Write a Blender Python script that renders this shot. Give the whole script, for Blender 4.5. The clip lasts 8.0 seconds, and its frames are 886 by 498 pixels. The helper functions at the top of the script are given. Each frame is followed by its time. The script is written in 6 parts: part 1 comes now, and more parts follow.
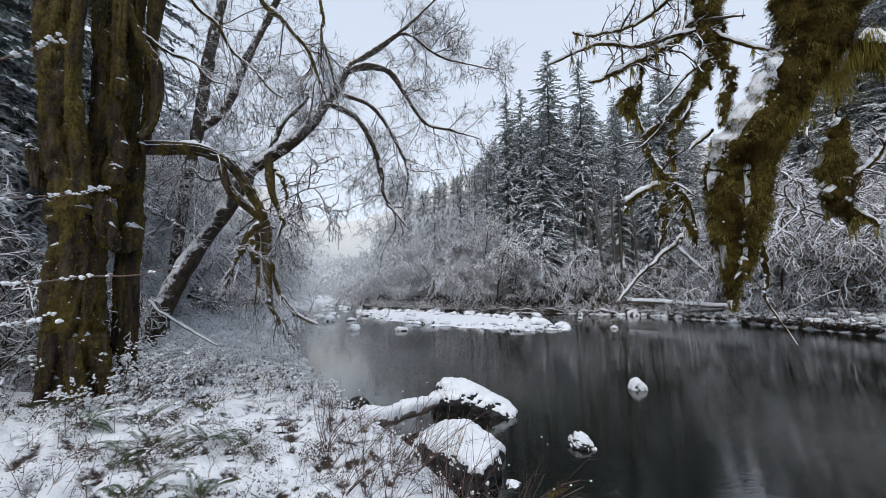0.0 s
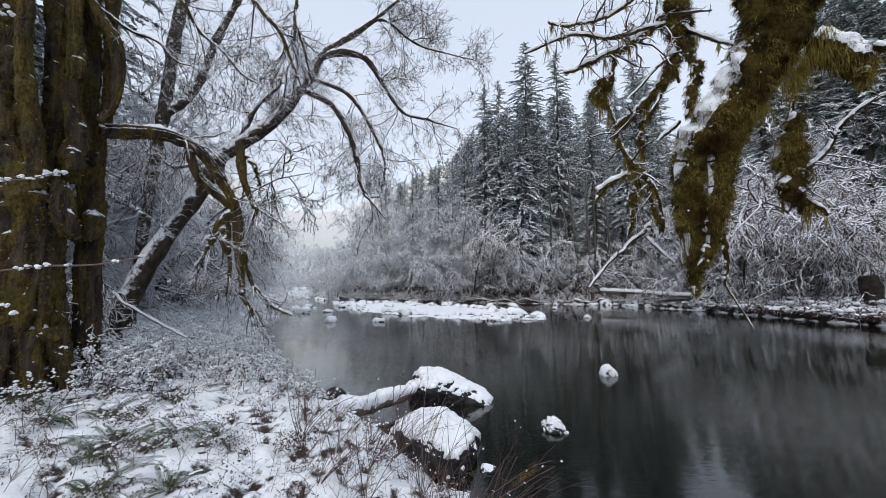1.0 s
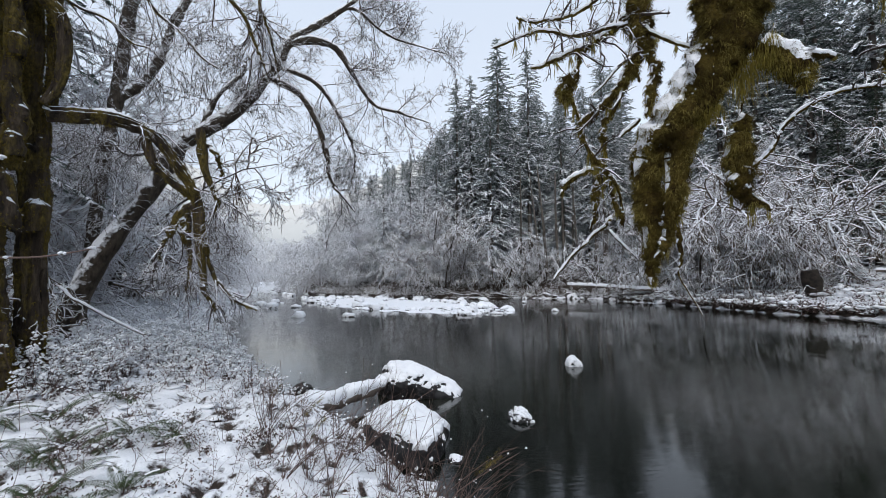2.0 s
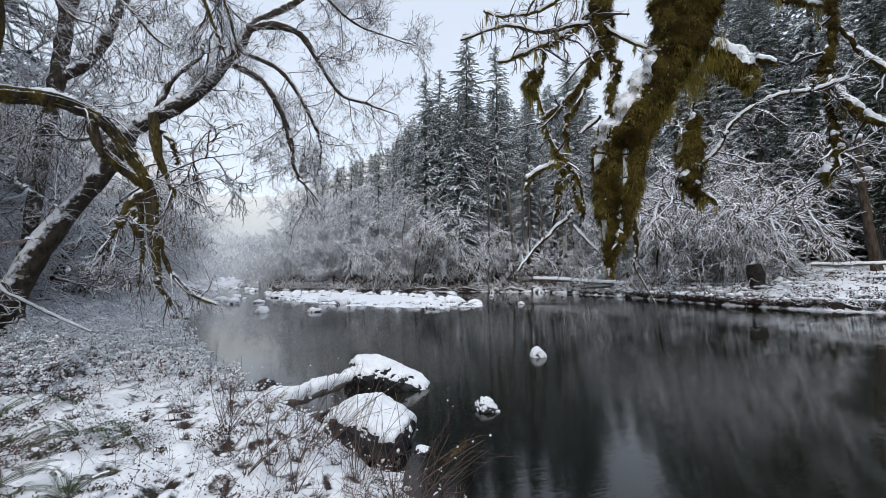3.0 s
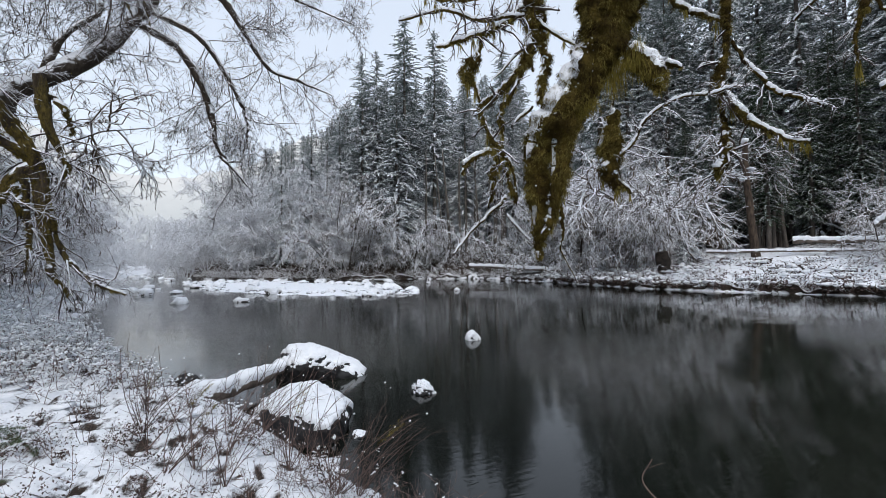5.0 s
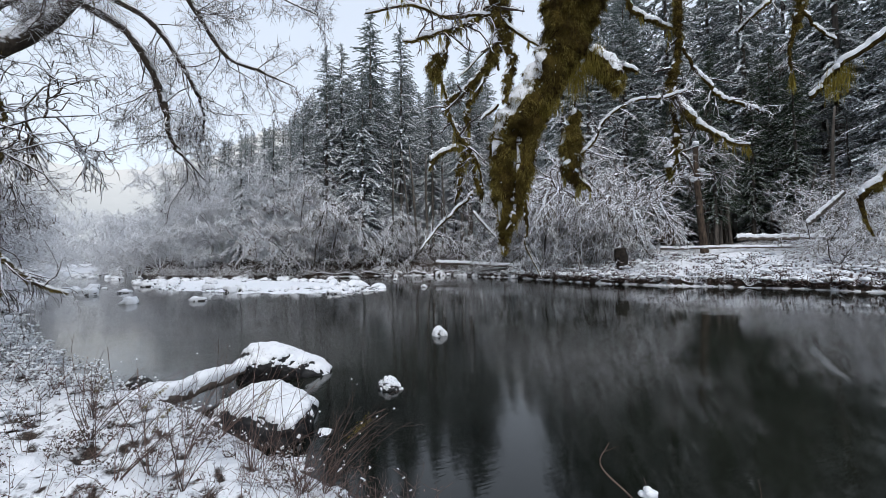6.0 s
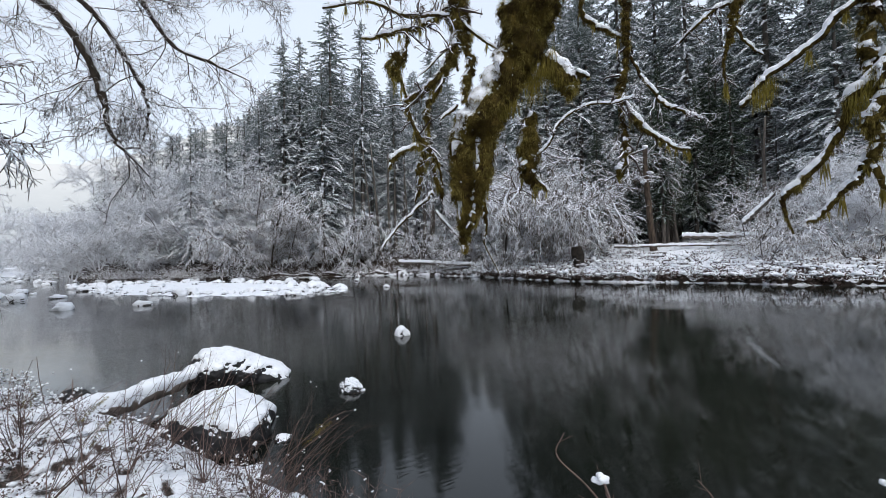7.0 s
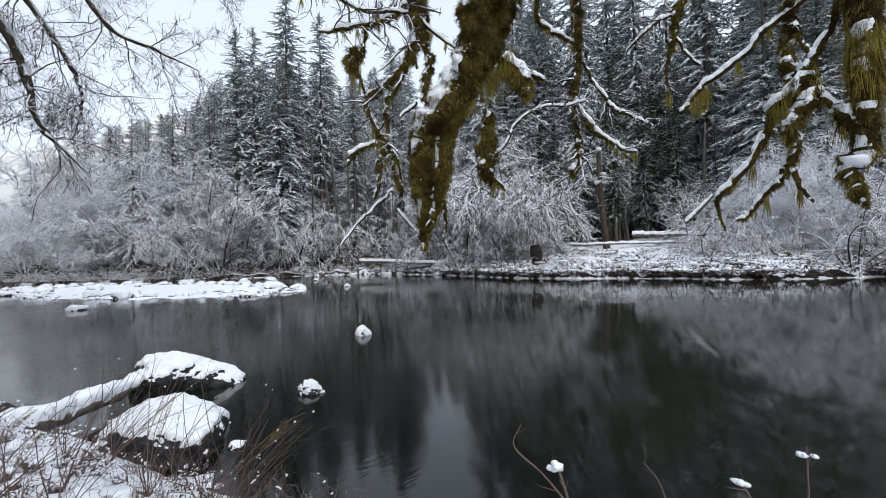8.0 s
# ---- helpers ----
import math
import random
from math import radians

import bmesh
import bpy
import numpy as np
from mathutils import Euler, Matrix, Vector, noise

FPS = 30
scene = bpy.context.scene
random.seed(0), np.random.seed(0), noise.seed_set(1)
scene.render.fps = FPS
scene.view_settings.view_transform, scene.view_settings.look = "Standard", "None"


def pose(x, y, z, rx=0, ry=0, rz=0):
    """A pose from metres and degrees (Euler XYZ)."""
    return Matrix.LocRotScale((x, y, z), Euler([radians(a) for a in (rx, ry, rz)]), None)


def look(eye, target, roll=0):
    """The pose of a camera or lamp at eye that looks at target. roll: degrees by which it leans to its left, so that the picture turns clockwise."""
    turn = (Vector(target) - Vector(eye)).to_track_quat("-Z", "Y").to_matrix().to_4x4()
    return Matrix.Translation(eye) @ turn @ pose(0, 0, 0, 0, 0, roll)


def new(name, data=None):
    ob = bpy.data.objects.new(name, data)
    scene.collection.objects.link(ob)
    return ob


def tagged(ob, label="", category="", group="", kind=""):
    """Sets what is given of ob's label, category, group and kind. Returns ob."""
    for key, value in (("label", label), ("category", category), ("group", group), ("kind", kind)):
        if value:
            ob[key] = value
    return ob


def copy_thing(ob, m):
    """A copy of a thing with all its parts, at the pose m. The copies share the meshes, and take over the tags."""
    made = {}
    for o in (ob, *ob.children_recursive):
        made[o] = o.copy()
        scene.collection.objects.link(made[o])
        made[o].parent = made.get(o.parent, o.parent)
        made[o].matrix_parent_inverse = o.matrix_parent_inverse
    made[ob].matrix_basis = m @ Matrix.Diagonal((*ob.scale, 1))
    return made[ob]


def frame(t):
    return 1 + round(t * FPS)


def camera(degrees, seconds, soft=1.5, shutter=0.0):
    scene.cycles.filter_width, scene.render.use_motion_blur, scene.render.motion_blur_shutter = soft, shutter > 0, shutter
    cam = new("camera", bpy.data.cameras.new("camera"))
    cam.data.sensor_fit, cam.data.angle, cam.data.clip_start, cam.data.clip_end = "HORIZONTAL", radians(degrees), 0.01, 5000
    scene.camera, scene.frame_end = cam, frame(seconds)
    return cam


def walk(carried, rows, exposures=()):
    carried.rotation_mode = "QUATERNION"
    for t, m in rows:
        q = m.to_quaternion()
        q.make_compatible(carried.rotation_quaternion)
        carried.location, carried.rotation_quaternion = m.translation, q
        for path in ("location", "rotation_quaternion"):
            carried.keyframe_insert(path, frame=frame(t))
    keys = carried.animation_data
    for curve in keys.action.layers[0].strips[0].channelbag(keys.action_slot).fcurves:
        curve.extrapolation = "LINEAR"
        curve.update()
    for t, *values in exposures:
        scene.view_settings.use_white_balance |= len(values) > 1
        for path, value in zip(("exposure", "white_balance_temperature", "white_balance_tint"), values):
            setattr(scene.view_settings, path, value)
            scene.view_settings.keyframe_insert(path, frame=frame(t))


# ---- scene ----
cam = camera(97.5, 8.0, 0.85)
PATH = [
    (0, (0.000, -0.000, 2.100), (0.000, 9.934, 3.249), 0.00),
    (0.5, (0.008, 0.001, 2.083), (0.265, 9.944, 3.111), -0.08),
    (1, (0.016, -0.005, 2.074), (0.584, 9.936, 3.001), -0.23),
    (1.5, (0.029, -0.008, 2.065), (0.945, 9.913, 2.920), -0.30),
    (3, (0.054, -0.024, 2.033), (2.140, 9.735, 2.676), -0.43),
    (3.5, (0.062, -0.021, 2.025), (2.533, 9.653, 2.573), -0.49),
    (4, (0.064, -0.021, 2.014), (2.919, 9.552, 2.471), -0.57),
    (4.5, (0.053, -0.034, 2.006), (3.299, 9.417, 2.385), -0.63),
    (6, (0.032, -0.067, 1.988), (4.443, 8.905, 2.205), -0.80),
    (6.5, (0.040, -0.073, 1.987), (4.857, 8.688, 2.180), -0.99),
    (7, (0.041, -0.084, 1.983), (5.287, 8.427, 2.170), -1.26),
    (7.5, (0.042, -0.096, 1.980), (5.710, 8.141, 2.146), -1.47),
    (8, (0.048, -0.101, 1.976), (6.099, 7.860, 2.102), -1.59),
]
EXPOSURES = [(0.0, 0.26), (3.0, 0.33), (5.0, 0.33), (6.5, 0.39), (8.0, 0.51)]
walk(cam, [(t, look(eye, target, roll)) for t, eye, target, roll in PATH], EXPOSURES)

# ---- light ----
world = bpy.data.worlds.new("overcast_sky")
scene.world = world
world.use_nodes = True
wt = world.node_tree
wt.nodes.clear()
w_out = wt.nodes.new("ShaderNodeOutputWorld")
w_add = wt.nodes.new("ShaderNodeAddShader")
w_sky = wt.nodes.new("ShaderNodeTexSky")
w_sky.sky_type = "NISHITA"
w_sky.sun_disc = False
w_sky.sun_elevation = radians(52)
w_sky.sun_rotation = radians(200)
w_bg1 = wt.nodes.new("ShaderNodeBackground")
w_bg1.inputs["Strength"].default_value = 0.05
w_bg2 = wt.nodes.new("ShaderNodeBackground")
w_bg2.inputs["Strength"].default_value = 0.67
w_co = wt.nodes.new("ShaderNodeTexCoord")
w_sep = wt.nodes.new("ShaderNodeSeparateXYZ")
w_map = wt.nodes.new("ShaderNodeMapping")
w_map.inputs["Scale"].default_value = (1.2, 1.2, 3.5)
w_noise = wt.nodes.new("ShaderNodeTexNoise")
w_noise.inputs["Scale"].default_value = 1.4
w_noise.inputs["Detail"].default_value = 4
w_ma = wt.nodes.new("ShaderNodeMath")
w_ma.operation = "MULTIPLY_ADD"
w_ma.inputs[1].default_value = 0.22
w_ramp = wt.nodes.new("ShaderNodeValToRGB")
els = w_ramp.color_ramp.elements
els[0].position, els[0].color = 0.08, (0.90, 0.915, 0.935, 1)
els[1].position, els[1].color = 0.85, (0.74, 0.825, 0.94, 1)
wt.links.new(w_co.outputs["Generated"], w_sep.inputs[0])
wt.links.new(w_co.outputs["Generated"], w_map.inputs[0])
wt.links.new(w_map.outputs[0], w_noise.inputs["Vector"])
wt.links.new(w_noise.outputs[0], w_ma.inputs[0])
wt.links.new(w_sep.outputs[2], w_ma.inputs[2])
wt.links.new(w_ma.outputs[0], w_ramp.inputs[0])
wt.links.new(w_ramp.outputs[0], w_bg2.inputs["Color"])
wt.links.new(w_sky.outputs[0], w_bg1.inputs["Color"])
wt.links.new(w_bg1.outputs[0], w_add.inputs[0])
wt.links.new(w_bg2.outputs[0], w_add.inputs[1])
wt.links.new(w_add.outputs[0], w_out.inputs[0])

sun = new("sun", bpy.data.lights.new("sun", "SUN"))
sun.data.energy = 1.15
sun.data.angle = radians(40)
sun.data.color = (1.0, 0.97, 0.93)
sun.matrix_world = look((-8, -22, 30), (0, 0, 0))

# ---- materials ----
SNOW = (0.80, 0.84, 0.90)


class Mat:
    """A node material with a Principled surface and short ways to add nodes."""

    def __init__(self, name):
        self.m = bpy.data.materials.new(name)
        self.m.use_nodes = True
        self.t = self.m.node_tree
        self.b = self.t.nodes["Principled BSDF"]
        self.co = self.t.nodes.new("ShaderNodeTexCoord").outputs["Object"]
        self.geo = self.t.nodes.new("ShaderNodeNewGeometry")

    def link(self, a, b):
        self.t.links.new(a, b)

    def noise(self, scale, detail=4.0, stretch=None, rough=0.55):
        n = self.t.nodes.new("ShaderNodeTexNoise")
        n.inputs["Scale"].default_value = scale
        n.inputs["Detail"].default_value = detail
        n.inputs["Roughness"].default_value = rough
        src = self.co
        if stretch:
            mp = self.t.nodes.new("ShaderNodeMapping")
            mp.inputs["Scale"].default_value = stretch
            self.link(src, mp.inputs[0])
            src = mp.outputs[0]
        self.link(src, n.inputs["Vector"])
        return n.outputs[0]

    def ramp(self, fac, stops):
        r = self.t.nodes.new("ShaderNodeValToRGB")
        e = r.color_ramp.elements
        while len(e) < len(stops):
            e.new(0.5)
        for k, (p, c) in enumerate(stops):
            e[k].position = p
            e[k].color = (*c, 1) if isinstance(c, tuple) else (c, c, c, 1)
        self.link(fac, r.inputs[0])
        return r.outputs[0]

    def math(self, op, a, b, c=None):
        n = self.t.nodes.new("ShaderNodeMath")
        n.operation = op
        for k, v in enumerate((a, b, c)):
            if v is None:
                continue
            if isinstance(v, (int, float)):
                n.inputs[k].default_value = v
            else:
                self.link(v, n.inputs[k])
        return n.outputs[0]

    def mix(self, fac, a, b):
        n = self.t.nodes.new("ShaderNodeMix")
        n.data_type = "RGBA"
        for k, v in ((0, fac), (6, a), (7, b)):
            if isinstance(v, tuple):
                n.inputs[k].default_value = (*v, 1)
            elif isinstance(v, (int, float)):
                n.inputs[k].default_value = v
            else:
                self.link(v, n.inputs[k])
        return n.outputs[2]

    def up(self):
        n = self.t.nodes.new("ShaderNodeSeparateXYZ")
        self.link(self.geo.outputs["Normal"], n.inputs[0])
        return n.outputs[2]

    def bump(self, height, strength, distance):
        n = self.t.nodes.new("ShaderNodeBump")
        n.inputs["Strength"].default_value = strength
        n.inputs["Distance"].default_value = distance
        self.link(height, n.inputs["Height"])
        self.link(n.outputs[0], self.b.inputs["Normal"])

    def done(self, color, rough, spec=0.3):
        if isinstance(color, tuple):
            self.b.inputs["Base Color"].default_value = (*color, 1)
        else:
            self.link(color, self.b.inputs["Base Color"])
        if isinstance(rough, (int, float)):
            self.b.inputs["Roughness"].default_value = rough
        else:
            self.link(rough, self.b.inputs["Roughness"])
        self.b.inputs["Specular IOR Level"].default_value = spec
        return self.m


def snowy(name, dark, light, scale, start, end, speck=0.5, bump=0.02, stretch=None, rough=0.85, patch=6.0):
    """A dark surface on whose upward faces snow lies; start and end: the upward tilt at which the snow sets in and closes."""
    m = Mat(name)
    base = m.ramp(m.noise(scale, 6, stretch), [(0.3, dark), (0.72, light)])
    n = m.math("MULTIPLY_ADD", m.noise(patch, 5), speck * 2, -speck)
    up = m.math("ADD", m.up(), n)
    mr = m.t.nodes.new("ShaderNodeMapRange")
    mr.inputs[1].default_value, mr.inputs[2].default_value = start, end
    m.link(up, mr.inputs[0])
    col = m.mix(mr.outputs[0], base, m.ramp(m.noise(40, 3), [(0.3, (0.78, 0.80, 0.84)), (0.7, (0.86, 0.87, 0.90))]))
    m.bump(m.noise(scale * 1.5, 6, stretch), 0.6, bump)
    return m.done(col, rough)


def plain(name, dark, light, scale, rough=0.8, bump=0.01, stretch=None, spec=0.3):
    m = Mat(name)
    n = m.noise(scale, 6, stretch)
    m.bump(n, 0.6, bump)
    return m.done(m.ramp(n, [(0.3, dark), (0.7, light)]), rough, spec)


def by_island(name, colors, rough=0.8):
    """Small pieces whose colour goes from piece to piece."""
    m = Mat(name)
    r = m.ramp(m.geo.outputs["Random Per Island"], [(k / max(1, len(colors) - 1), c) for k, c in enumerate(colors)])
    return m.done(r, rough)


m_ = Mat("snow")
m_.bump(m_.noise(22, 6), 0.5, 0.03)
snow_mat = m_.done(m_.ramp(m_.noise(5, 5), [(0.3, (0.78, 0.80, 0.84)), (0.7, (0.87, 0.885, 0.91))]), 0.7)

# the ground: snow with litter and earth showing where steep, and for forest shade
m_ = Mat("snowy_ground")
litter = m_.ramp(m_.noise(26, 8, None, 0.7), [(0.3, (0.012, 0.009, 0.007)), (0.52, (0.040, 0.028, 0.021)), (0.75, (0.12, 0.088, 0.068))])
n1 = m_.noise(2.6, 8, None, 0.7)
n2 = m_.noise(14, 5, None, 0.7)
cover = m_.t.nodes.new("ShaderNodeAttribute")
cover.attribute_name = "litter_shade"
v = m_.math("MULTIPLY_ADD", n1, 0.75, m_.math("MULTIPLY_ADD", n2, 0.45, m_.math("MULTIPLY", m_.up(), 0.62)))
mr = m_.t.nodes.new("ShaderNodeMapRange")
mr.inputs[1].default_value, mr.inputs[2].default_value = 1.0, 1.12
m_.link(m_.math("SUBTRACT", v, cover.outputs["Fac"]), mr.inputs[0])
m_.bump(m_.noise(11, 8), 0.7, 0.06)
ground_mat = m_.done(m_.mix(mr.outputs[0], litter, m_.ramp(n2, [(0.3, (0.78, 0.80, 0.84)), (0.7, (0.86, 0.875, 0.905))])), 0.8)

# the river: dark, clear, slowly moving
m_ = Mat("river_water")
rip1 = m_.noise(0.8, 2, (0.5, 1.0, 1.0))
rip2 = m_.noise(22.0, 3, (0.22, 1.0, 1.0))
mask = m_.ramp(m_.noise(0.16, 4, (0.5, 1.0, 1.0)), [(0.44, 0.25), (0.60, 1.0)])
hgt = m_.math("MULTIPLY_ADD", m_.math("MULTIPLY", rip2, mask), 0.13, m_.math("MULTIPLY", rip1, 0.35))
m_.bump(hgt, 0.20, 0.10)
# paler colour: visible bottom on the right, painted sky reflection on the left
pale_mask = m_.t.nodes.new("ShaderNodeAttribute")
pale_mask.attribute_name = "pale_reach"
deep = m_.ramp(m_.noise(0.5, 5), [(0.3, (0.0025, 0.0032, 0.0024)), (0.7, (0.006, 0.0075, 0.005))])
pale = m_.ramp(m_.noise(0.7, 6), [(0.3, (0.030, 0.033, 0.024)), (0.7, (0.070, 0.074, 0.060))])
water_mat = m_.done(m_.mix(pale_mask.outputs["Fac"], deep, pale), 0.03, 0.5)
m_.b.inputs["IOR"].default_value = 1.45

rock_mat = snowy("wet_boulder", (0.005, 0.005, 0.006), (0.028, 0.027, 0.027), 9, 0.62, 0.72, 0.55, 0.03, None, 0.45, 38.0)
bar_rock_mat = snowy("cobble", (0.02, 0.02, 0.02), (0.12, 0.11, 0.10), 7, 0.25, 0.5, 0.25, 0.02)
m_ = Mat("mossy_bark")
fiss = m_.noise(9, 8, (1, 1, 0.16), 0.65)
patch = m_.noise(3.4, 6, (1, 1, 0.28), 0.65)
bark = m_.ramp(fiss, [(0.32, (0.006, 0.004, 0.003)), (0.5, (0.040, 0.028, 0.018)), (0.72, (0.12, 0.090, 0.062))])
green = m_.ramp(m_.noise(30, 6, (1, 1, 0.6), 0.7), [(0.32, (0.026, 0.018, 0.005)), (0.7, (0.18, 0.132, 0.028))])
col = m_.mix(m_.ramp(patch, [(0.45, 0.0), (0.56, 1.0)]), bark, green)
spk = m_.math("MULTIPLY_ADD", m_.noise(7, 8, None, 0.75), 1.6, m_.math("MULTIPLY", m_.up(), 0.9))
col = m_.mix(m_.ramp(spk, [(0.0, 0.0), (0.70, 0.0), (0.74, 1.0)]), col, SNOW)
spk.node.inputs[1].default_value = 0.56
m_.bump(m_.math("ADD", fiss, m_.math("MULTIPLY", patch, 1.5)), 1.0, 0.12)
bark_mat = m_.done(col, 0.9)
m_ = Mat("moss")
tuft = m_.noise(60, 6, None, 0.7)
broad = m_.noise(7, 4)
col = m_.mix(m_.ramp(broad, [(0.38, 0.0), (0.62, 1.0)]), m_.ramp(tuft, [(0.3, (0.008, 0.005, 0.002)), (0.7, (0.055, 0.034, 0.010))]), m_.ramp(tuft, [(0.3, (0.040, 0.027, 0.006)), (0.7, (0.17, 0.122, 0.026))]))
m_.bump(m_.math("ADD", tuft, broad), 1.0, 0.03)
moss_mat = m_.done(col, 0.95, 0.1)


def strands(name, share, dark, stops):
    """Moss strands, each of its own colour, that let some light through."""
    m = Mat(name)
    c = m.ramp(m.geo.outputs["Random Per Island"], stops)
    c = m.mix(m.ramp(m.noise(8, 5), [(0.40, 0.0), (0.58, 1.0)]), dark, c)
    m.done(c, 0.9, 0.1)
    tr = m.t.nodes.new("ShaderNodeBsdfTranslucent")
    m.link(c, tr.inputs["Color"])
    both = m.t.nodes.new("ShaderNodeMixShader")
    both.inputs[0].default_value = share
    m.link(m.b.outputs[0], both.inputs[1])
    m.link(tr.outputs[0], both.inputs[2])
    m.link(both.outputs[0], [n for n in m.t.nodes if n.type == "OUTPUT_MATERIAL"][0].inputs[0])
    return m.m


strand_mat = strands("moss_strands", 0.3, (0.050, 0.034, 0.009), [(0.0, (0.050, 0.032, 0.009)), (0.3, (0.21, 0.162, 0.040)), (0.5, (0.42, 0.35, 0.105)), (0.65, (0.13, 0.094, 0.026)), (0.85, (0.31, 0.25, 0.065)), (1.0, (0.085, 0.056, 0.013))])
# brighter than the strands: part of the backlight is put into the colour
beard_mat = strands("moss_beard", 0.5, (0.20, 0.16, 0.036), [(0.0, (0.13, 0.095, 0.020)), (0.5, (0.42, 0.35, 0.085)), (1.0, (0.24, 0.185, 0.040))])
trunk_moss_mat = strands("trunk_moss", 0.2, (0.10, 0.072, 0.014), [(0.0, (0.060, 0.040, 0.009)), (0.5, (0.28, 0.215, 0.042)), (1.0, (0.13, 0.094, 0.020))])
alder_mat = snowy("alder_bark", (0.014, 0.010, 0.007), (0.085, 0.066, 0.048), 12, 0.10, 0.34, 0.75, 0.03, (1, 1, 0.5))
twig_mat = snowy("snowy_twig", (0.030, 0.020, 0.015), (0.10, 0.075, 0.062), 8, 0.08, 0.36, 0.5, 0.0)
frost_mat = snowy("frosted_twig", (0.046, 0.029, 0.016), (0.165, 0.115, 0.070), 3, -0.24, 0.20, 0.50, 0.0, None, 0.85, 1.3)
# snowy twigs with the mist's paleness put into their colour
pale_twig_mat = snowy("mist_pale_twig", (0.15, 0.128, 0.12), (0.40, 0.365, 0.355), 3, -0.85, 0.05, 0.9, 0.0, None, 0.9, 3.2)
stem_mat = by_island("shrub_stem", [(0.050, 0.032, 0.027), (0.17, 0.115, 0.098), (0.085, 0.055, 0.046)])
leaf_mat = by_island("dead_leaf", [(0.022, 0.013, 0.011), (0.085, 0.050, 0.042), (0.040, 0.026, 0.017), (0.20, 0.145, 0.135), (0.065, 0.040, 0.036), (0.036, 0.040, 0.018)])
# needles under snow; the base colour is lightened to stand for haze
needle_mat = snowy("hazy_fir_needles", (0.070, 0.100, 0.082), (0.17, 0.212, 0.185), 2, -0.75, 0.62, 0.45, 0.0, None, 0.8, 1.1)
# dark green conifers; the forest interior's shade is in this colour too
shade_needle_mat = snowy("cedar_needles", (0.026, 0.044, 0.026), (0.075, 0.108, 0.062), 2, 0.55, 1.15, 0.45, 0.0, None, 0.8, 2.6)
fir_bark_mat = snowy("fir_bark", (0.035, 0.028, 0.024), (0.16, 0.14, 0.12), 4, 0.6, 0.9, 0.4, 0.04, (1, 1, 0.2))
fern_mat = by_island("fern_green", [(0.016, 0.030, 0.012), (0.045, 0.070, 0.026), (0.062, 0.072, 0.032), (0.028, 0.046, 0.020)])
log_mat = snowy("weathered_log", (0.05, 0.04, 0.032), (0.22, 0.18, 0.15), 5, 0.1, 0.45, 0.25, 0.02)


# ---- mesh tools ----
class Soup:
    """Faces gathered from many pieces into one mesh."""

    def __init__(self):
        self.v, self.q, self.t, self.n = [], [], [], 0

    def add(self, verts, quads=None, tris=None):
        verts = np.asarray(verts, float).reshape(-1, 3)
        if quads is not None and len(quads):
            self.q.append(np.asarray(quads).reshape(-1, 4) + self.n)
        if tris is not None and len(tris):
            self.t.append(np.asarray(tris).reshape(-1, 3) + self.n)
        self.v.append(verts)
        self.n += len(verts)

    def mesh(self, name, material, smooth=True):
        v = np.concatenate(self.v)
        q = np.concatenate(self.q) if self.q else np.zeros((0, 4), int)
        t = np.concatenate(self.t) if self.t else np.zeros((0, 3), int)
        me = bpy.data.meshes.new(name)
        me.vertices.add(len(v))
        me.vertices.foreach_set("co", v.astype(np.float32).ravel())
        idx = np.concatenate([q.ravel(), t.ravel()]).astype(np.int32)
        tot = np.concatenate([np.full(len(q), 4), np.full(len(t), 3)]).astype(np.int32)
        me.loops.add(len(idx))
        me.loops.foreach_set("vertex_index", idx)
        me.polygons.add(len(tot))
        me.polygons.foreach_set("loop_start", np.concatenate([[0], np.cumsum(tot)[:-1]]).astype(np.int32))
        me.polygons.foreach_set("loop_total", tot)
        me.polygons.foreach_set("use_smooth", np.full(len(tot), smooth))
        me.materials.append(material)
        me.update(calc_edges=True)
        me.validate()
        return me


def part(name, soup, material, parent=None, label="", smooth=True):
    ob = new(name, soup.mesh(name, material, smooth))
    if parent:
        ob.parent = parent
    if label:
        tagged(ob, label)
    return ob


def thing(name, at, label, category, group="", kind=""):
    ob = new(name)
    ob.empty_display_size = 0.2
    ob.location = at
    return tagged(ob, label, category, group, kind)


def unit(a):
    return a / np.maximum(np.linalg.norm(a, axis=-1, keepdims=True), 1e-9)


def spline(ctrl, n):
    """n points on a smooth curve through the control points (x, y, z, radius)."""
    c = np.asarray(ctrl, float)
    c = np.vstack([2 * c[0] - c[1], c, 2 * c[-1] - c[-2]])
    u = np.linspace(0, len(c) - 3 - 1e-6, n)
    k = u.astype(int)
    f = (u - k)[:, None]
    a, b, d, e = c[k], c[k + 1], c[k + 2], c[k + 3]
    out = 0.5 * (2 * b + (d - a) * f + (2 * a - 5 * b + 4 * d - e) * f**2 + (3 * b - a - 3 * d + e) * f**3)
    out[:, 3] = np.maximum(out[:, 3], 0.002)
    return out


def axes_of(p):
    t = unit(np.gradient(p, axis=1))
    ref = np.where(np.abs(t[..., 2]).mean(1)[:, None, None] > 0.85, (1.0, 0, 0), (0, 0, 1.0)) * np.ones_like(t)
    a = unit(np.cross(t, ref))
    return t, a, np.cross(a, t)


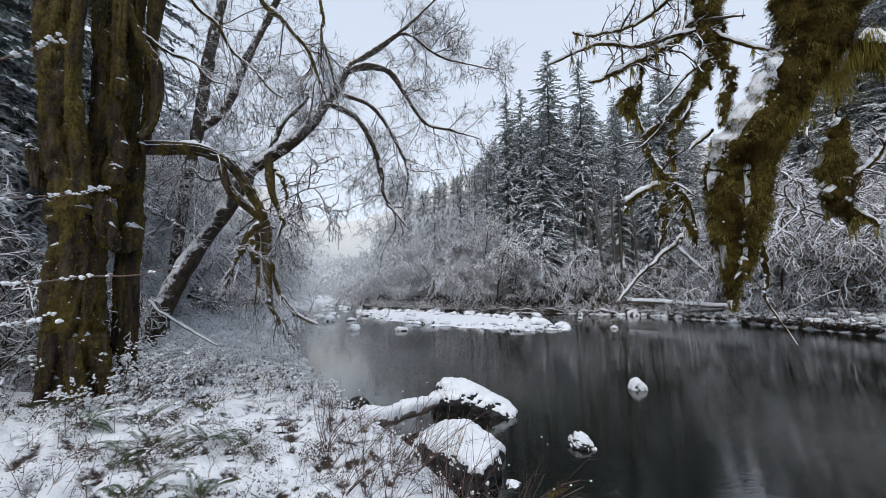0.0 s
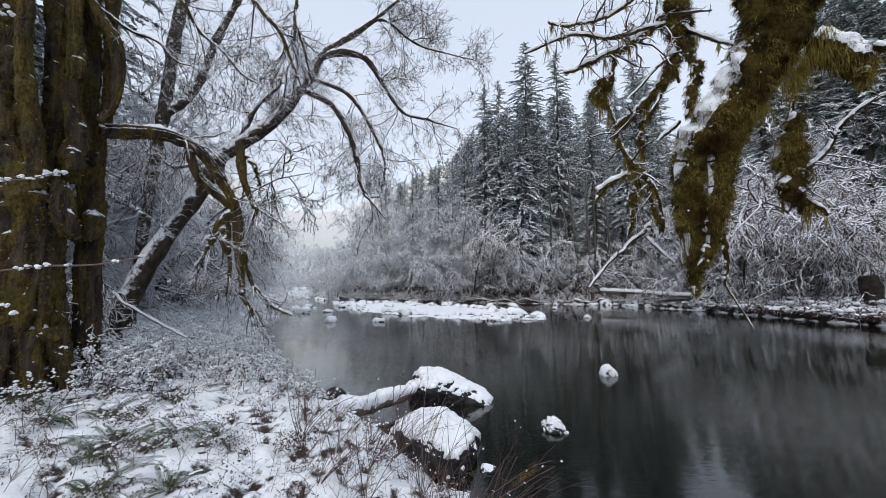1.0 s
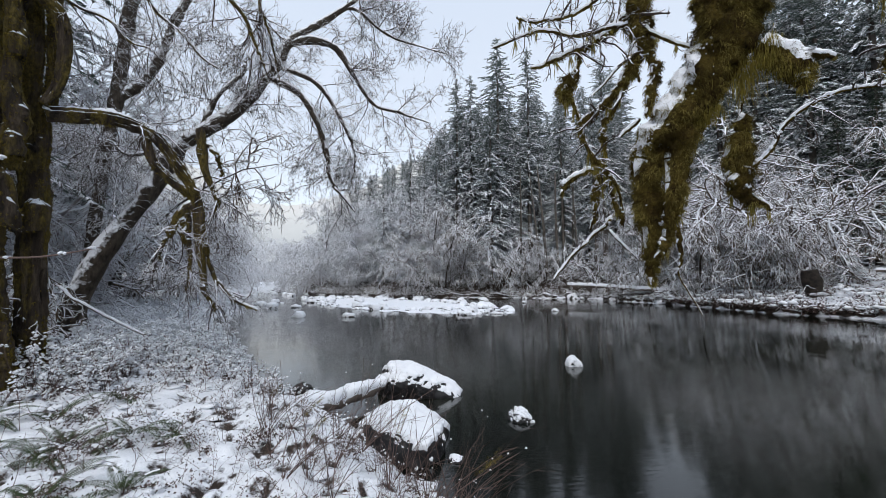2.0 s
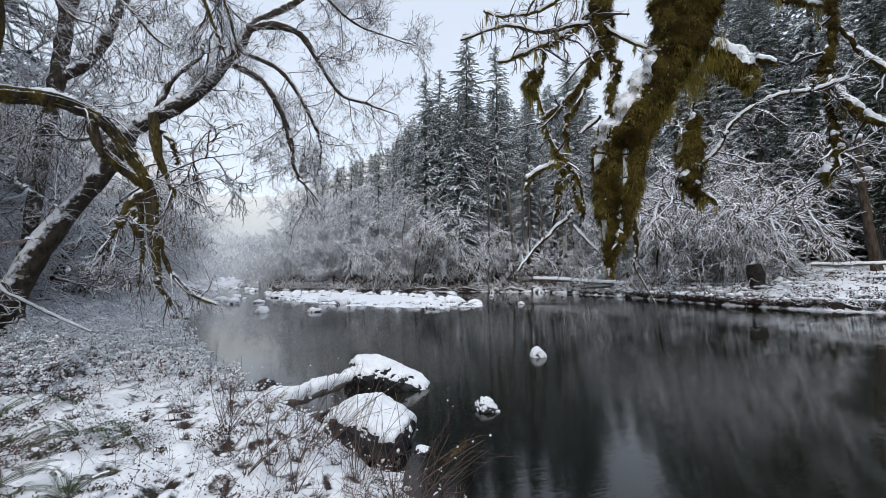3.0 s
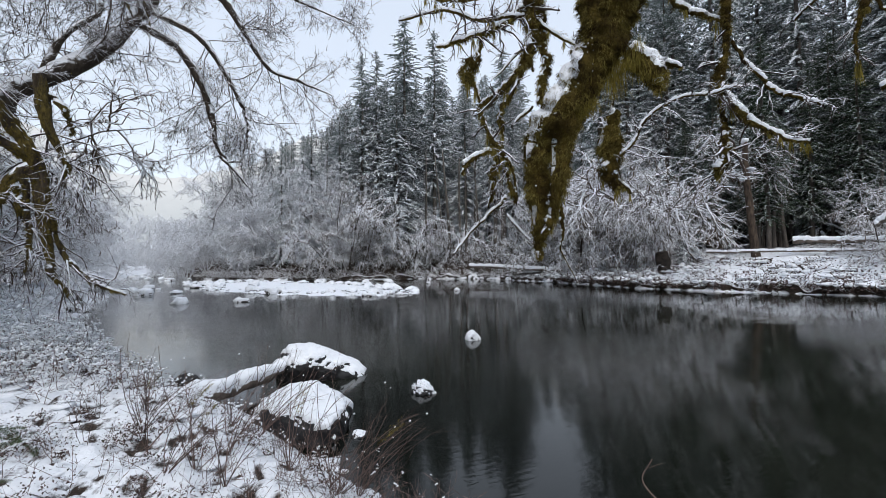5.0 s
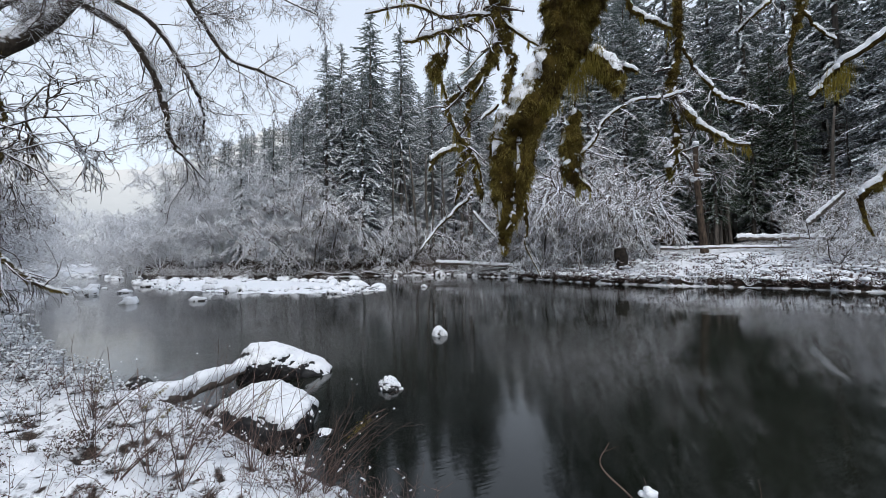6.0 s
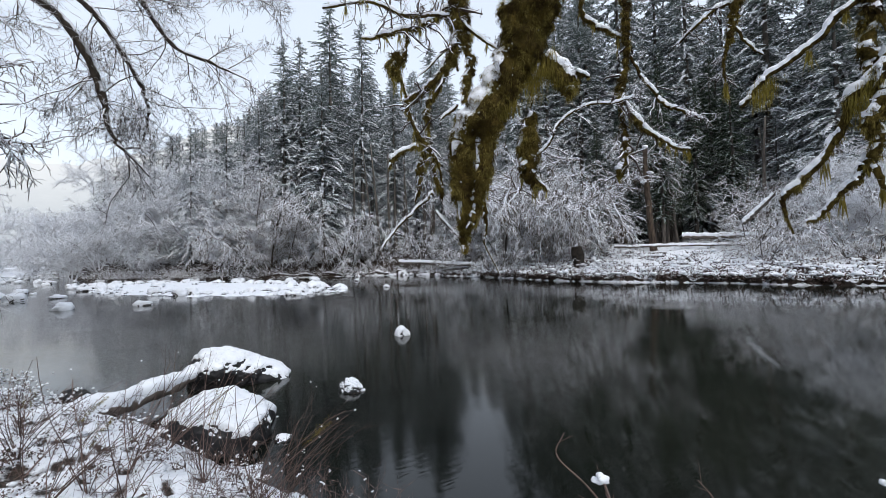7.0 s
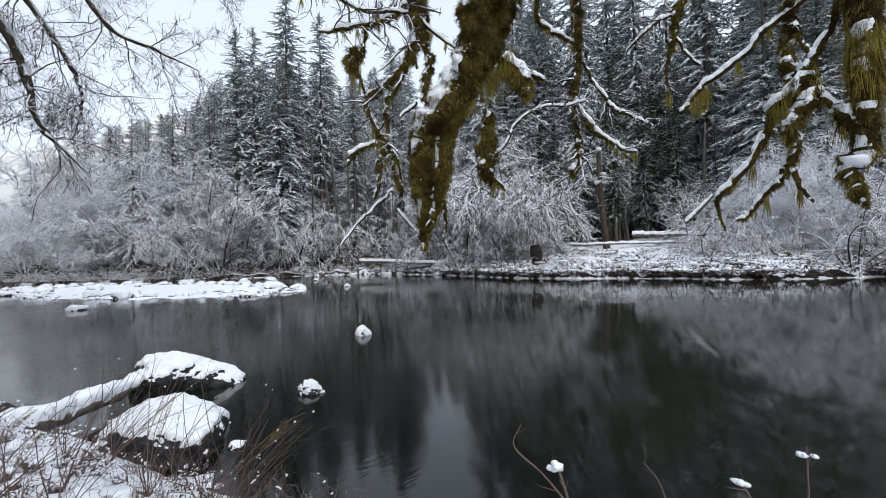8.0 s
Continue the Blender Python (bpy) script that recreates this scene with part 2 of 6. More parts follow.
def tubes(soup, p, r, sides=5, rough=0.0, rng=None, lumpy=0.0, grain=8.0):
    """Round sections along m lines of n points each: p (m, n, 3), r (m, n)."""
    p, r = np.asarray(p, float), np.asarray(r, float)
    if p.ndim == 2:
        p, r = p[None], r[None]
    m, n = r.shape
    t, a, b = axes_of(p)
    ang = np.arange(sides) * 2 * np.pi / sides + np.pi / 2
    ring = np.cos(ang)[:, None] * a[:, :, None] + np.sin(ang)[:, None] * b[:, :, None]
    rr = np.repeat(r[:, :, None], sides, 2)
    if rough and rng is not None:
        g = rng.standard_normal(rr.shape)
        g = (np.roll(g, 1, 1) + 1.5 * g + np.roll(g, -1, 1)) / 2.1
        rr = rr * (1 + rough * (g + 0.7 * np.roll(g, 1, 2)) / 1.2)
    v = p[:, :, None] + ring * rr[..., None]
    if lumpy:
        q = v.reshape(-1, 3) * grain
        w = np.array([noise.fractal(Vector(a), 0.9, 2.1, 3) for a in q]).reshape(rr.shape)
        v = v + ring * (rr * lumpy * w)[..., None]
    base = (np.arange(m) * n * sides)[:, None, None] + (np.arange(n - 1) * sides)[None, :, None]
    k = np.arange(sides)
    k2 = (k + 1) % sides
    quads = np.stack([base + k, base + k2, base + k2 + sides, base + k + sides], -1)
    soup.add(v, quads)
    soup.skin = (v, ring)
    caps = (np.arange(m) * n * sides)[:, None] + (n - 1) * sides
    tris = np.stack([np.stack([caps[:, 0], caps[:, 0] + j, caps[:, 0] + j + 1], -1) for j in range(1, sides - 1)], 1)
    soup.t.append(tris.reshape(-1, 3) + soup.n - m * n * sides)


def snow_skin(soup, v, ring, cap, start, rag=0.45, grain=16.0):
    """Snow that clings to the upward side of one round limb: its skin, lifted."""
    v, ring = v[0], ring[0]
    n, m = v.shape[:2]
    up = np.cross(np.roll(v, -1, 1) - np.roll(v, 1, 1), np.gradient(v, axis=0))
    up = unit(up)
    up = np.where((up * ring).sum(-1, keepdims=True) < 0, -up, up)
    w = np.array([noise.fractal(Vector(a), 0.8, 2.1, 4) for a in v.reshape(-1, 3) * grain]).reshape(n, m)
    mid = v.mean(1)
    k = min(8, n // 3)
    pad = np.pad(mid, ((k, k), (0, 0)), "edge")
    mid = sum(pad[j : j + n] for j in range(2 * k + 1)) / (2 * k + 1)
    run = unit(np.gradient(mid, axis=0))
    steep = 2.4 * np.clip(np.abs(run[:, 2:]) - 0.86, 0, 1)
    edge = np.clip((up[..., 2] * 0.12 + ring[..., 2] + rag * w - start - steep) / 0.22, -0.4, 1)
    rad = np.linalg.norm(v - v.mean(1, keepdims=True), axis=-1)
    cap = np.minimum(cap, 0.7 * rad + 0.006)
    q = v + (ring * 0.6 + np.array((0, 0, 0.6))) * (cap * np.where(edge > 0, np.abs(edge) ** 0.6, edge) * (0.85 + 0.4 * w))[..., None]
    k = np.arange(m)
    i = np.arange(n - 1)[:, None] * m
    f = np.stack([i + k, i + (k + 1) % m, i + m + (k + 1) % m, i + m + k], -1).reshape(-1, 4)
    f = f[(edge.reshape(-1)[f] > 0).sum(1) >= 1]
    if len(f):
        used = np.unique(f)
        back = np.zeros(n * m, int)
        back[used] = np.arange(len(used))
        soup.add(q.reshape(-1, 3)[used], back[f])


def snow_ridge(soup, p, r, rng, keep=0.85, thick=0.6, least=0.008, steep=1.42, broad=1.0):
    """Snow that lies along the top of m branches."""
    p, r = np.asarray(p, float), np.asarray(r, float)
    if p.ndim == 2:
        p, r = p[None], r[None]
    m, n = r.shape
    t, a, up = axes_of(p)
    up = np.where(up[..., 2:] < 0, -up, up)
    flat = np.clip(1.5 - np.abs(t[..., 2]) * steep, 0, 1)
    ran = rng.random((m, n))
    if n > 6:
        for _ in range(2):
            ran = (np.roll(ran, 1, 1) + ran + np.roll(ran, -1, 1)) / 3
        ran = np.clip(0.5 + (ran - 0.5) * 2.0, 0, 1.2)
    h = (thick * r + least) * flat * (0.35 + 1.0 * ran)
    side = a
    rows = []
    for s, z, k in ((-0.85, 0.42, 0), (-0.58, 0.76, 0.8), (0.0, 0.95, 1.15), (0.58, 0.76, 0.8), (0.85, 0.42, 0)):
        rows.append(p + side * (r * s * broad * (0.88 + 0.16 * rng.random((m, n))))[..., None] + up * (r * z + h * k)[..., None])
    v = np.stack(rows, 2)
    base = (np.arange(m) * n * 5)[:, None, None] + (np.arange(n - 1) * 5)[None, :, None] + np.arange(4)
    on = (rng.random((m, n - 1)) < keep) & (flat[:, 1:] > 0.12) & (flat[:, :-1] > 0.12)
    quads = np.stack([base, base + 1, base + 6, base + 5], -1)[on]
    soup.add(v, quads)


def grow(rng, p, r, count, u0, u1, spread, length, taper, n=4, droop=0.0, wiggle=0.12, thin=0.55, least=0.004):
    """Side shoots on m lines: where they leave, how wide they stand off, how long they are."""
    m, k, _ = p.shape
    src = np.repeat(np.arange(m), count)
    u = rng.uniform(u0, u1, len(src)) * (k - 1)
    i = np.minimum(u.astype(int), k - 2)
    f = (u - i)[:, None]
    start = p[src, i] * (1 - f) + p[src, i + 1] * f
    rad = r[src, i] * (1 - f[:, 0]) + r[src, i + 1] * f[:, 0]
    t = unit(p[src, i + 1] - p[src, i])
    side = unit(np.cross(t, rng.standard_normal((len(src), 3))))
    ang = np.radians(rng.uniform(spread[0], spread[1], len(src)))[:, None]
    d = t * np.cos(ang) + side * np.sin(ang)
    size = rng.uniform(length[0], length[1], len(src)) * (1 - taper * u / (k - 1))
    step = (size / (n - 1))[:, None]
    pts = [start]
    for _ in range(n - 1):
        d = unit(d + np.array((0, 0, -droop)) + wiggle * rng.standard_normal(d.shape))
        pts.append(pts[-1] + d * step)
    rr = np.maximum(rad * thin, least)[:, None] * np.linspace(1, 0.35, n)
    return np.stack(pts, 1), rr


def kites(soup, base, along, across, fold=0.0):
    """Small leaf-shaped faces: foot, two shoulders and tip."""
    mid = base + along * 0.45 + np.cross(across, along) * 0
    nrm = unit(np.cross(across, along)) * fold * np.linalg.norm(across, axis=-1, keepdims=True)
    v = np.stack([base, mid + across * 0.5 - nrm, base + along, mid - across * 0.5 - nrm], 1)
    k = np.arange(len(base)) * 4
    soup.add(v, None, np.concatenate([np.stack([k, k + 1, k + 2], -1), np.stack([k, k + 2, k + 3], -1)]))


def ball(level):
    bm = bmesh.new()
    bmesh.ops.create_icosphere(bm, subdivisions=level, radius=1)
    v = np.array([x.co[:] for x in bm.verts])
    f = np.array([[x.index for x in y.verts] for y in bm.faces])
    bm.free()
    return v, f


BALLS = {k: ball(k) for k in (1, 2, 3, 4, 5, 6)}


def lumps(soup, centres, sizes, rng, level=1, uneven=0.18):
    v, f = BALLS[level]
    m = len(centres)
    vv = v[None] * (1 + uneven * rng.standard_normal((m, len(v), 1))) * sizes[:, None, :] + centres[:, None, :]
    ff = f[None] + (np.arange(m) * len(v))[:, None, None]
    soup.add(vv, None, ff)


def fringe(soup, p, r, count, size, rng, down=0.8, width=0.11):
    """Moss strands that stand off a branch and hang from it."""
    m = len(p)
    seg = np.linalg.norm(np.diff(p, axis=0), axis=1) * (r[1:] + r[:-1])
    i = rng.choice(m - 1, count, p=seg / seg.sum())
    f = rng.random((count, 1))
    c = p[i] * (1 - f) + p[i + 1] * f
    rad = (r[i] * (1 - f[:, 0]) + r[i + 1] * f[:, 0])[:, None]
    t = unit(p[i + 1] - p[i])
    out = unit(np.cross(t, rng.standard_normal((count, 3))))
    upn = unit(np.array((0, 0, 1.0)) - t * t[:, 2:] + 1e-6)
    dot = (out * upn).sum(1, keepdims=True)
    out = np.where((dot > 0.72) & (np.abs(t[:, 2:]) < 0.8), out - 2 * dot * upn, out)
    out[:, 2] -= 0.15
    out = unit(out)
    ln = ((size[0] + (size[1] - size[0]) * rng.random(count) ** 2.2) * (0.7 + 1.1 * np.clip(-out[:, 2], 0, 1)))[:, None]
    ln = np.minimum(ln, rad * 1.1 + 0.008)
    d = unit(out + np.array((0, 0, -down)) + 0.45 * rng.standard_normal((count, 3)))
    wd = unit(np.cross(d, rng.standard_normal((count, 3)))) * ln * width
    kites(soup, c + out * rad * 0.95, d * ln, wd)


def tufts(soup, skin, count, size, rng, per=16, down=0.5, width=0.0028, patch=None):
    """Feathery rosettes of moss fronds that stand off a limb's skin and droop; patch: the grain and share of bare bark."""
    v, ring = skin[0][0], skin[1][0]
    n, m = v.shape[:2]
    rad = np.linalg.norm(v - v.mean(1, keepdims=True), axis=-1).mean(1)
    i = rng.choice(n, count, p=rad / rad.sum())
    j = rng.integers(0, m, count)
    c, out = v[i, j], ring[i, j]
    if patch:
        w = np.array([noise.fractal(Vector((a[0], a[1], a[2] * 0.45)) * patch[0], 0.8, 2.1, 3) for a in c])
        ok = w + 0.25 * rng.standard_normal(count) > patch[1]
        c, out, i = c[ok], out[ok], i[ok]
    big = rng.uniform(0.5, 1.0, (len(c), 1)) ** 1.5
    ln = size[0] + (size[1] - size[0]) * big
    ln = np.minimum(ln, rad[i][:, None] * 1.2 + 0.01)
    for _ in range(per):
        d = unit(out * rng.uniform(0.5, 1.1, ln.shape) + 0.55 * rng.standard_normal(c.shape) + (0, 0, -down))
        le = ln * rng.uniform(0.55, 1.1, ln.shape)
        ac = unit(np.cross(d, rng.standard_normal(d.shape)))
        foot = c - out * 0.006
        kites(soup, foot, d * le * 0.62, ac * width)
        kites(soup, foot + d * le * 0.5, unit(d + np.array((0, 0, -0.9 * down - 0.25)) + 0.2 * rng.standard_normal(d.shape)) * le * 0.6, ac * width * 0.8)


def crumbs(soup, skin, count, size, start, rng, rag=0.28, grain=14.0):
    """Loose grains of snow caught on the upper side of a limb."""
    v, ring = skin[0][0], skin[1][0]
    n, m = v.shape[:2]
    rad = np.linalg.norm(v - v.mean(1, keepdims=True), axis=-1).mean(1)
    i = rng.choice(n, count, p=rad / rad.sum())
    j = rng.integers(0, m, count)
    c, out = v[i, j], ring[i, j]
    w = np.array([noise.fractal(Vector(a) * grain, 0.8, 2.1, 3) for a in c])
    run = unit(np.gradient(v.mean(1), axis=0))
    ok = out[:, 2] + rag * w + 0.12 * rng.standard_normal(count) - 1.5 * np.clip(np.abs(run[i, 2]) - 0.88, 0, 1) > start
    c, out = c[ok], out[ok]
    if not len(c):
        return
    c = c + out * size * 0.5 + rng.normal(0, size * 0.5, c.shape)
    lumps(soup, c, size * rng.uniform(0.4, 1.2, (len(c), 1)) ** 1.3 * rng.uniform(0.7, 1.3, (len(c), 3)), rng, 1, 0.2)


# ---- the lie of the land ----
LEFT_Y = [-400, -30, -1, 1.0, 2.5, 3.3, 4.3, 5.3, 5.8, 6.1, 6.6, 8.9, 11.5, 16.6, 21.3, 27, 37, 53, 109, 200, 3000]
LEFT_X = [60, 9, 3.0, 2.1, 1.2, 0.70, 0.16, -0.25, -0.52, -0.98, -1.55, -3.0, -4.3, -6.9, -9.4, -10.7, -15.4, -20, -31, -44, -400]
FAR_Y = [-400, -60, 2.4, 5.5, 7.8, 10.6, 13.5, 16.3, 20, 26, 31, 38, 42.5, 45.3, 50, 60, 109, 200, 3000]
FAR_X = [120, 62, 33, 29, 27.4, 26.8, 25.2, 23.3, 22, 22, 21.6, 19.5, 13.3, 7.5, -1.7, -11.6, -26, -39, -380]


def banks(x, y):
    """How far a place lies inland of the near shore and of the far shore."""
    e = 0.3
    l, l2 = np.interp(y, LEFT_Y, LEFT_X), np.interp(y + e, LEFT_Y, LEFT_X)
    f, f2 = np.interp(y, FAR_Y, FAR_X), np.interp(y + e, FAR_Y, FAR_X)
    near = (l - x) / np.sqrt(1 + ((l2 - l) / e) ** 2)
    far = (x - f) / np.sqrt(1 + ((f2 - f) / e) ** 2)
    return near, far


def lump_noise(x, y, scale, seed):
    """Smooth uneven ground from a few crossing waves."""
    g = np.random.default_rng(seed)
    out = np.zeros_like(x)
    for k in range(7):
        a, ph = g.uniform(0, 2 * np.pi), g.uniform(0, 6.28)
        w = 2 * np.pi / scale * g.uniform(0.6, 1.8)
        out = out + np.sin((x * np.cos(a) + y * np.sin(a)) * w + ph + 0.8 * np.sin((y * np.cos(a) - x * np.sin(a)) * w * 0.6))
    return out / 7


BAR = (-0.6, 35.0, 12.8, 4.8)


def height(x, y):
    x, y = np.asarray(x, float), np.asarray(y, float)
    near, far = banks(x, y)
    zn = np.interp(near, [-30, -3, -0.6, 0, 0.25, 0.9, 3, 8, 20, 45, 120, 600], [-1.2, -0.9, -0.35, 0.0, 0.22, 0.5, 0.64, 0.9, 1.6, 6, 40, 160])
    up = np.clip((y - 30) / 12, 0, 1)
    low = np.interp(far, [-30, -2, 0, 0.5, 1.2, 4, 8, 16, 30, 60, 140, 600], [-1.2, -0.7, 0.0, 0.4, 0.65, 1.15, 1.85, 2.7, 3.6, 10, 42, 190])
    high = np.interp(far, [-30, -2, 0, 0.6, 2.5, 6, 14, 30, 60, 140, 600], [-1.2, -0.7, 0.0, 0.5, 1.8, 2.6, 3.4, 5.5, 14, 42, 190])
    zf = low * (1 - up) + high * up
    z = np.where(near > far, zn, zf)
    d = np.sqrt(x * x + y * y)
    amp = np.clip((np.maximum(near, far)) / 1.0, 0.0, 1)
    z = z + amp * (0.05 * lump_noise(x, y, 1.1, 3) + 0.05 * lump_noise(x, y, 0.42, 4) + np.clip(d / 60, 0, 1) * 0.7 * lump_noise(x, y, 9.0, 5))
    # the valley stays open upstream
    val = np.clip((y - 140) / 200, 0, 1) * np.exp(-(((x + y * 0.19) / (0.22 * y + 30)) ** 2))
    z = z * (1 - val) + 1.0 * val
    # the gravel bar
    bx, by, ba, bb = BAR
    u, w = (x - bx) * 0.5 + (y - by) * -0.866, (x - bx) * 0.866 + (y - by) * 0.5
    q = (u / ba) ** 2 + (w / bb) ** 2
    hump = 0.24 * np.clip(1.05 - q, -1, 1) ** 1 + 0.11 * lump_noise(x, y, 1.9, 8) + 0.06 * lump_noise(x, y, 0.8, 9)
    return np.where((q < 1.6) & (near < 0) & (far < 0), np.maximum(z, hump), z)


def build_ground():
    az = np.radians(np.concatenate([np.linspace(-62, 92, 430), np.linspace(92, 298, 70)[1:-1]]))
    r = np.concatenate([[0.0], 0.35 * 1.017 ** np.arange(0, 230), 17.0 * 1.045 ** np.arange(0, 116)])
    x = np.sin(az)[None] * r[:, None]
    y = np.cos(az)[None] * r[:, None]
    z = height(x, y)
    near, far = banks(x, y)
    # pillows of snow over low plants, parted by creases
    close = (np.hypot(x, y) < 16) & (near > 0.1)
    puff = np.ones_like(z)
    pts = np.stack([x[close], y[close], 0 * x[close]], -1)
    puff[close] = [min(1.0, 2.3 * abs(noise.noise(Vector(a) * 2.3)) + 0.7 * abs(noise.noise(Vector(a) * 6.1))) for a in pts]
    rise = np.clip(near / 0.6, 0, 1) * np.interp(np.hypot(x, y), [12, 16], [1, 0]) * (near > 0)
    z = z + 0.085 * (puff - 0.6) * rise
    v = np.stack([x, y, z], -1)
    n, m = v.shape[:2]
    i = np.arange(n - 1)[:, None] * m
    j = np.arange(m)[None]
    j2 = (j + 1) % m
    s = Soup()
    s.add(v, np.stack([i + j, i + m + j, i + m + j2, i + j2], -1)[1:])
    s.t.append(np.stack([np.zeros(m, int), m + np.arange(m), m + (np.arange(m) + 1) % m], -1))
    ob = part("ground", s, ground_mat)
    # litter spreads inland and under far trees, partly to paint the forest's shade
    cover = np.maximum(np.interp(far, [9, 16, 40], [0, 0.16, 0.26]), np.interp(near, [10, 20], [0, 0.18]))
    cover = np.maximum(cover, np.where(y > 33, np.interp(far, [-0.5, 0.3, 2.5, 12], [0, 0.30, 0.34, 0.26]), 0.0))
    # creases are darkened as well, in place of shade between the pillows
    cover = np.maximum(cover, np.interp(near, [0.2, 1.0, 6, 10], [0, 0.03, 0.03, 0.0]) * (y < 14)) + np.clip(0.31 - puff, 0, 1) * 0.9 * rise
    at = ob.data.attributes.new("litter_shade", "FLOAT", "POINT")
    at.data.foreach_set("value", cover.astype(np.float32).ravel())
    return tagged(ob, "snow-covered river bank and forest floor with dead leaves and painted forest shade", "ground", "", "structure")


build_ground()


def build_water():
    s = Soup()
    y = np.concatenate([np.linspace(-120, -4, 20), np.linspace(-3, 60, 120), np.linspace(64, 260, 40)])
    l, f = np.interp(y, LEFT_Y, LEFT_X), np.interp(y, FAR_Y, FAR_X)
    u = np.linspace(0, 1, 40)
    x = (l - 1.2)[:, None] * (1 - u) + (f + 1.2)[:, None] * u
    v = np.stack([x, np.repeat(y[:, None], 40, 1), np.zeros_like(x)], -1)
    i = np.arange(len(y) - 1)[:, None] * 40 + np.arange(39)
    s.add(v, np.stack([i, i + 1, i + 41, i + 40], -1))
    ob = part("water", s, water_mat)
    yy = v[..., 1]
    xx = v[..., 0]
    near, far = banks(xx, yy)
    # right part for the bottom, near-shore part in place of mirrored sky
    sh = np.maximum(np.interp(xx - 0.25 * yy, [1.5, 4.0, 20.0], [0, 0.23, 0.25]) * (yy < 14), np.interp(-near, [0.2, 6.0], [1.0, 0.0]) * np.interp(yy, [5.5, 9.0], [0, 1]))
    sh = np.clip(sh * (0.8 + 0.5 * lump_noise(xx, yy, 3.0, 21)), 0, 1)
    at = ob.data.attributes.new("pale_reach", "FLOAT", "POINT")
    at.data.foreach_set("value", sh.astype(np.float32).ravel())
    return tagged(ob, "dark still river water mirroring trees and pale sky", "river", "", "structure")


build_water()


def beards(soup, p, r, count, size, rng):
    """Tassels of moss that hang straight down."""
    i = rng.integers(0, len(p), count)
    for k in i:
        m = rng.integers(14, 34)
        c = p[k] + rng.normal(0, 0.35, (m, 3)) * r[k] - (0, 0, 0.6 * r[k])
        ln = rng.uniform(0.3, 1.0, (m, 1)) * rng.uniform(size[0], size[1])
        d = unit(np.array((0, 0, -1.0)) + rng.normal(0, 0.13, (m, 3))) * ln
        kites(soup, c, d, unit(np.cross(d, rng.standard_normal((m, 3)))) * 0.0045)


# ---- rocks ----
def stone(name, at, size, turn, seed, label, group="", level=4, cap=0.06, sharp=0.28, mat=rock_mat, start=0.35, tilt=0.0, boxy=1.0):
    """A boulder with a cap of snow."""
    rng = np.random.default_rng(seed)
    v, f = BALLS[level]
    off = np.array([noise.fractal(Vector(p * 1.15) + Vector((seed * 3.1, 0, 0)), 0.9, 2.2, 5) for p in v])
    cut = np.ones(len(v))
    for _ in range(7):
        d = unit(rng.standard_normal(3) * (1, 1, 0.8))
        k = v @ d
        cut = np.minimum(cut, np.where(k > 0.72, 0.72 / np.maximum(k, 1e-6), 1))
    p = np.sign(v) * np.abs(v) ** boxy * (cut * (1 + sharp * off))[:, None] * np.array(size)
    p[:, 2] = np.maximum(p[:, 2], -size[2] * 0.8)
    ca, sa = np.cos(tilt), np.sin(tilt)
    p = np.stack([p[:, 0] * ca + p[:, 2] * sa, p[:, 1], -p[:, 0] * sa + p[:, 2] * ca], -1)
    c, s = np.cos(turn), np.sin(turn)
    p = np.stack([p[:, 0] * c - p[:, 1] * s, p[:, 0] * s + p[:, 1] * c, p[:, 2]], -1)
    fn = unit(np.cross(p[f[:, 1]] - p[f[:, 0]], p[f[:, 2]] - p[f[:, 0]]))
    vn = np.zeros_like(p)
    for k in range(3):
        np.add.at(vn, f[:, k], fn)
    vn = unit(vn)
    ob = thing(name, at, label, "rock", group)
    a = Soup()
    a.add(p, None, f)
    part("rock", a, mat, ob)
    if cap:
        rag = np.array([noise.fractal(Vector(q * 26) + Vector((0, seed, 0)), 0.8, 2.1, 4) for q in p])
        edge = np.clip((vn[:, 2] + 0.42 * rag + 0.12 * (p[:, 2] / size[2]) - start) / 0.22, -0.3, 1)
        thick = cap * np.where(edge > 0, np.abs(edge) ** 0.6, edge * 2) * (0.85 + 0.25 * rag)
        q = p + np.stack([vn[:, 0] * 0.5, vn[:, 1] * 0.5, np.ones(len(p))], -1) * thick[:, None]
        on = (edge[f] > 0).sum(1) >= 1
        used = np.unique(f[on])
        back = np.full(len(p), -1)
        back[used] = np.arange(len(used))
        b = Soup()
        b.add(q[used], None, back[f[on]])
        part("snow_cap", b, snow_mat, ob, "clean white snow cap")
    return ob


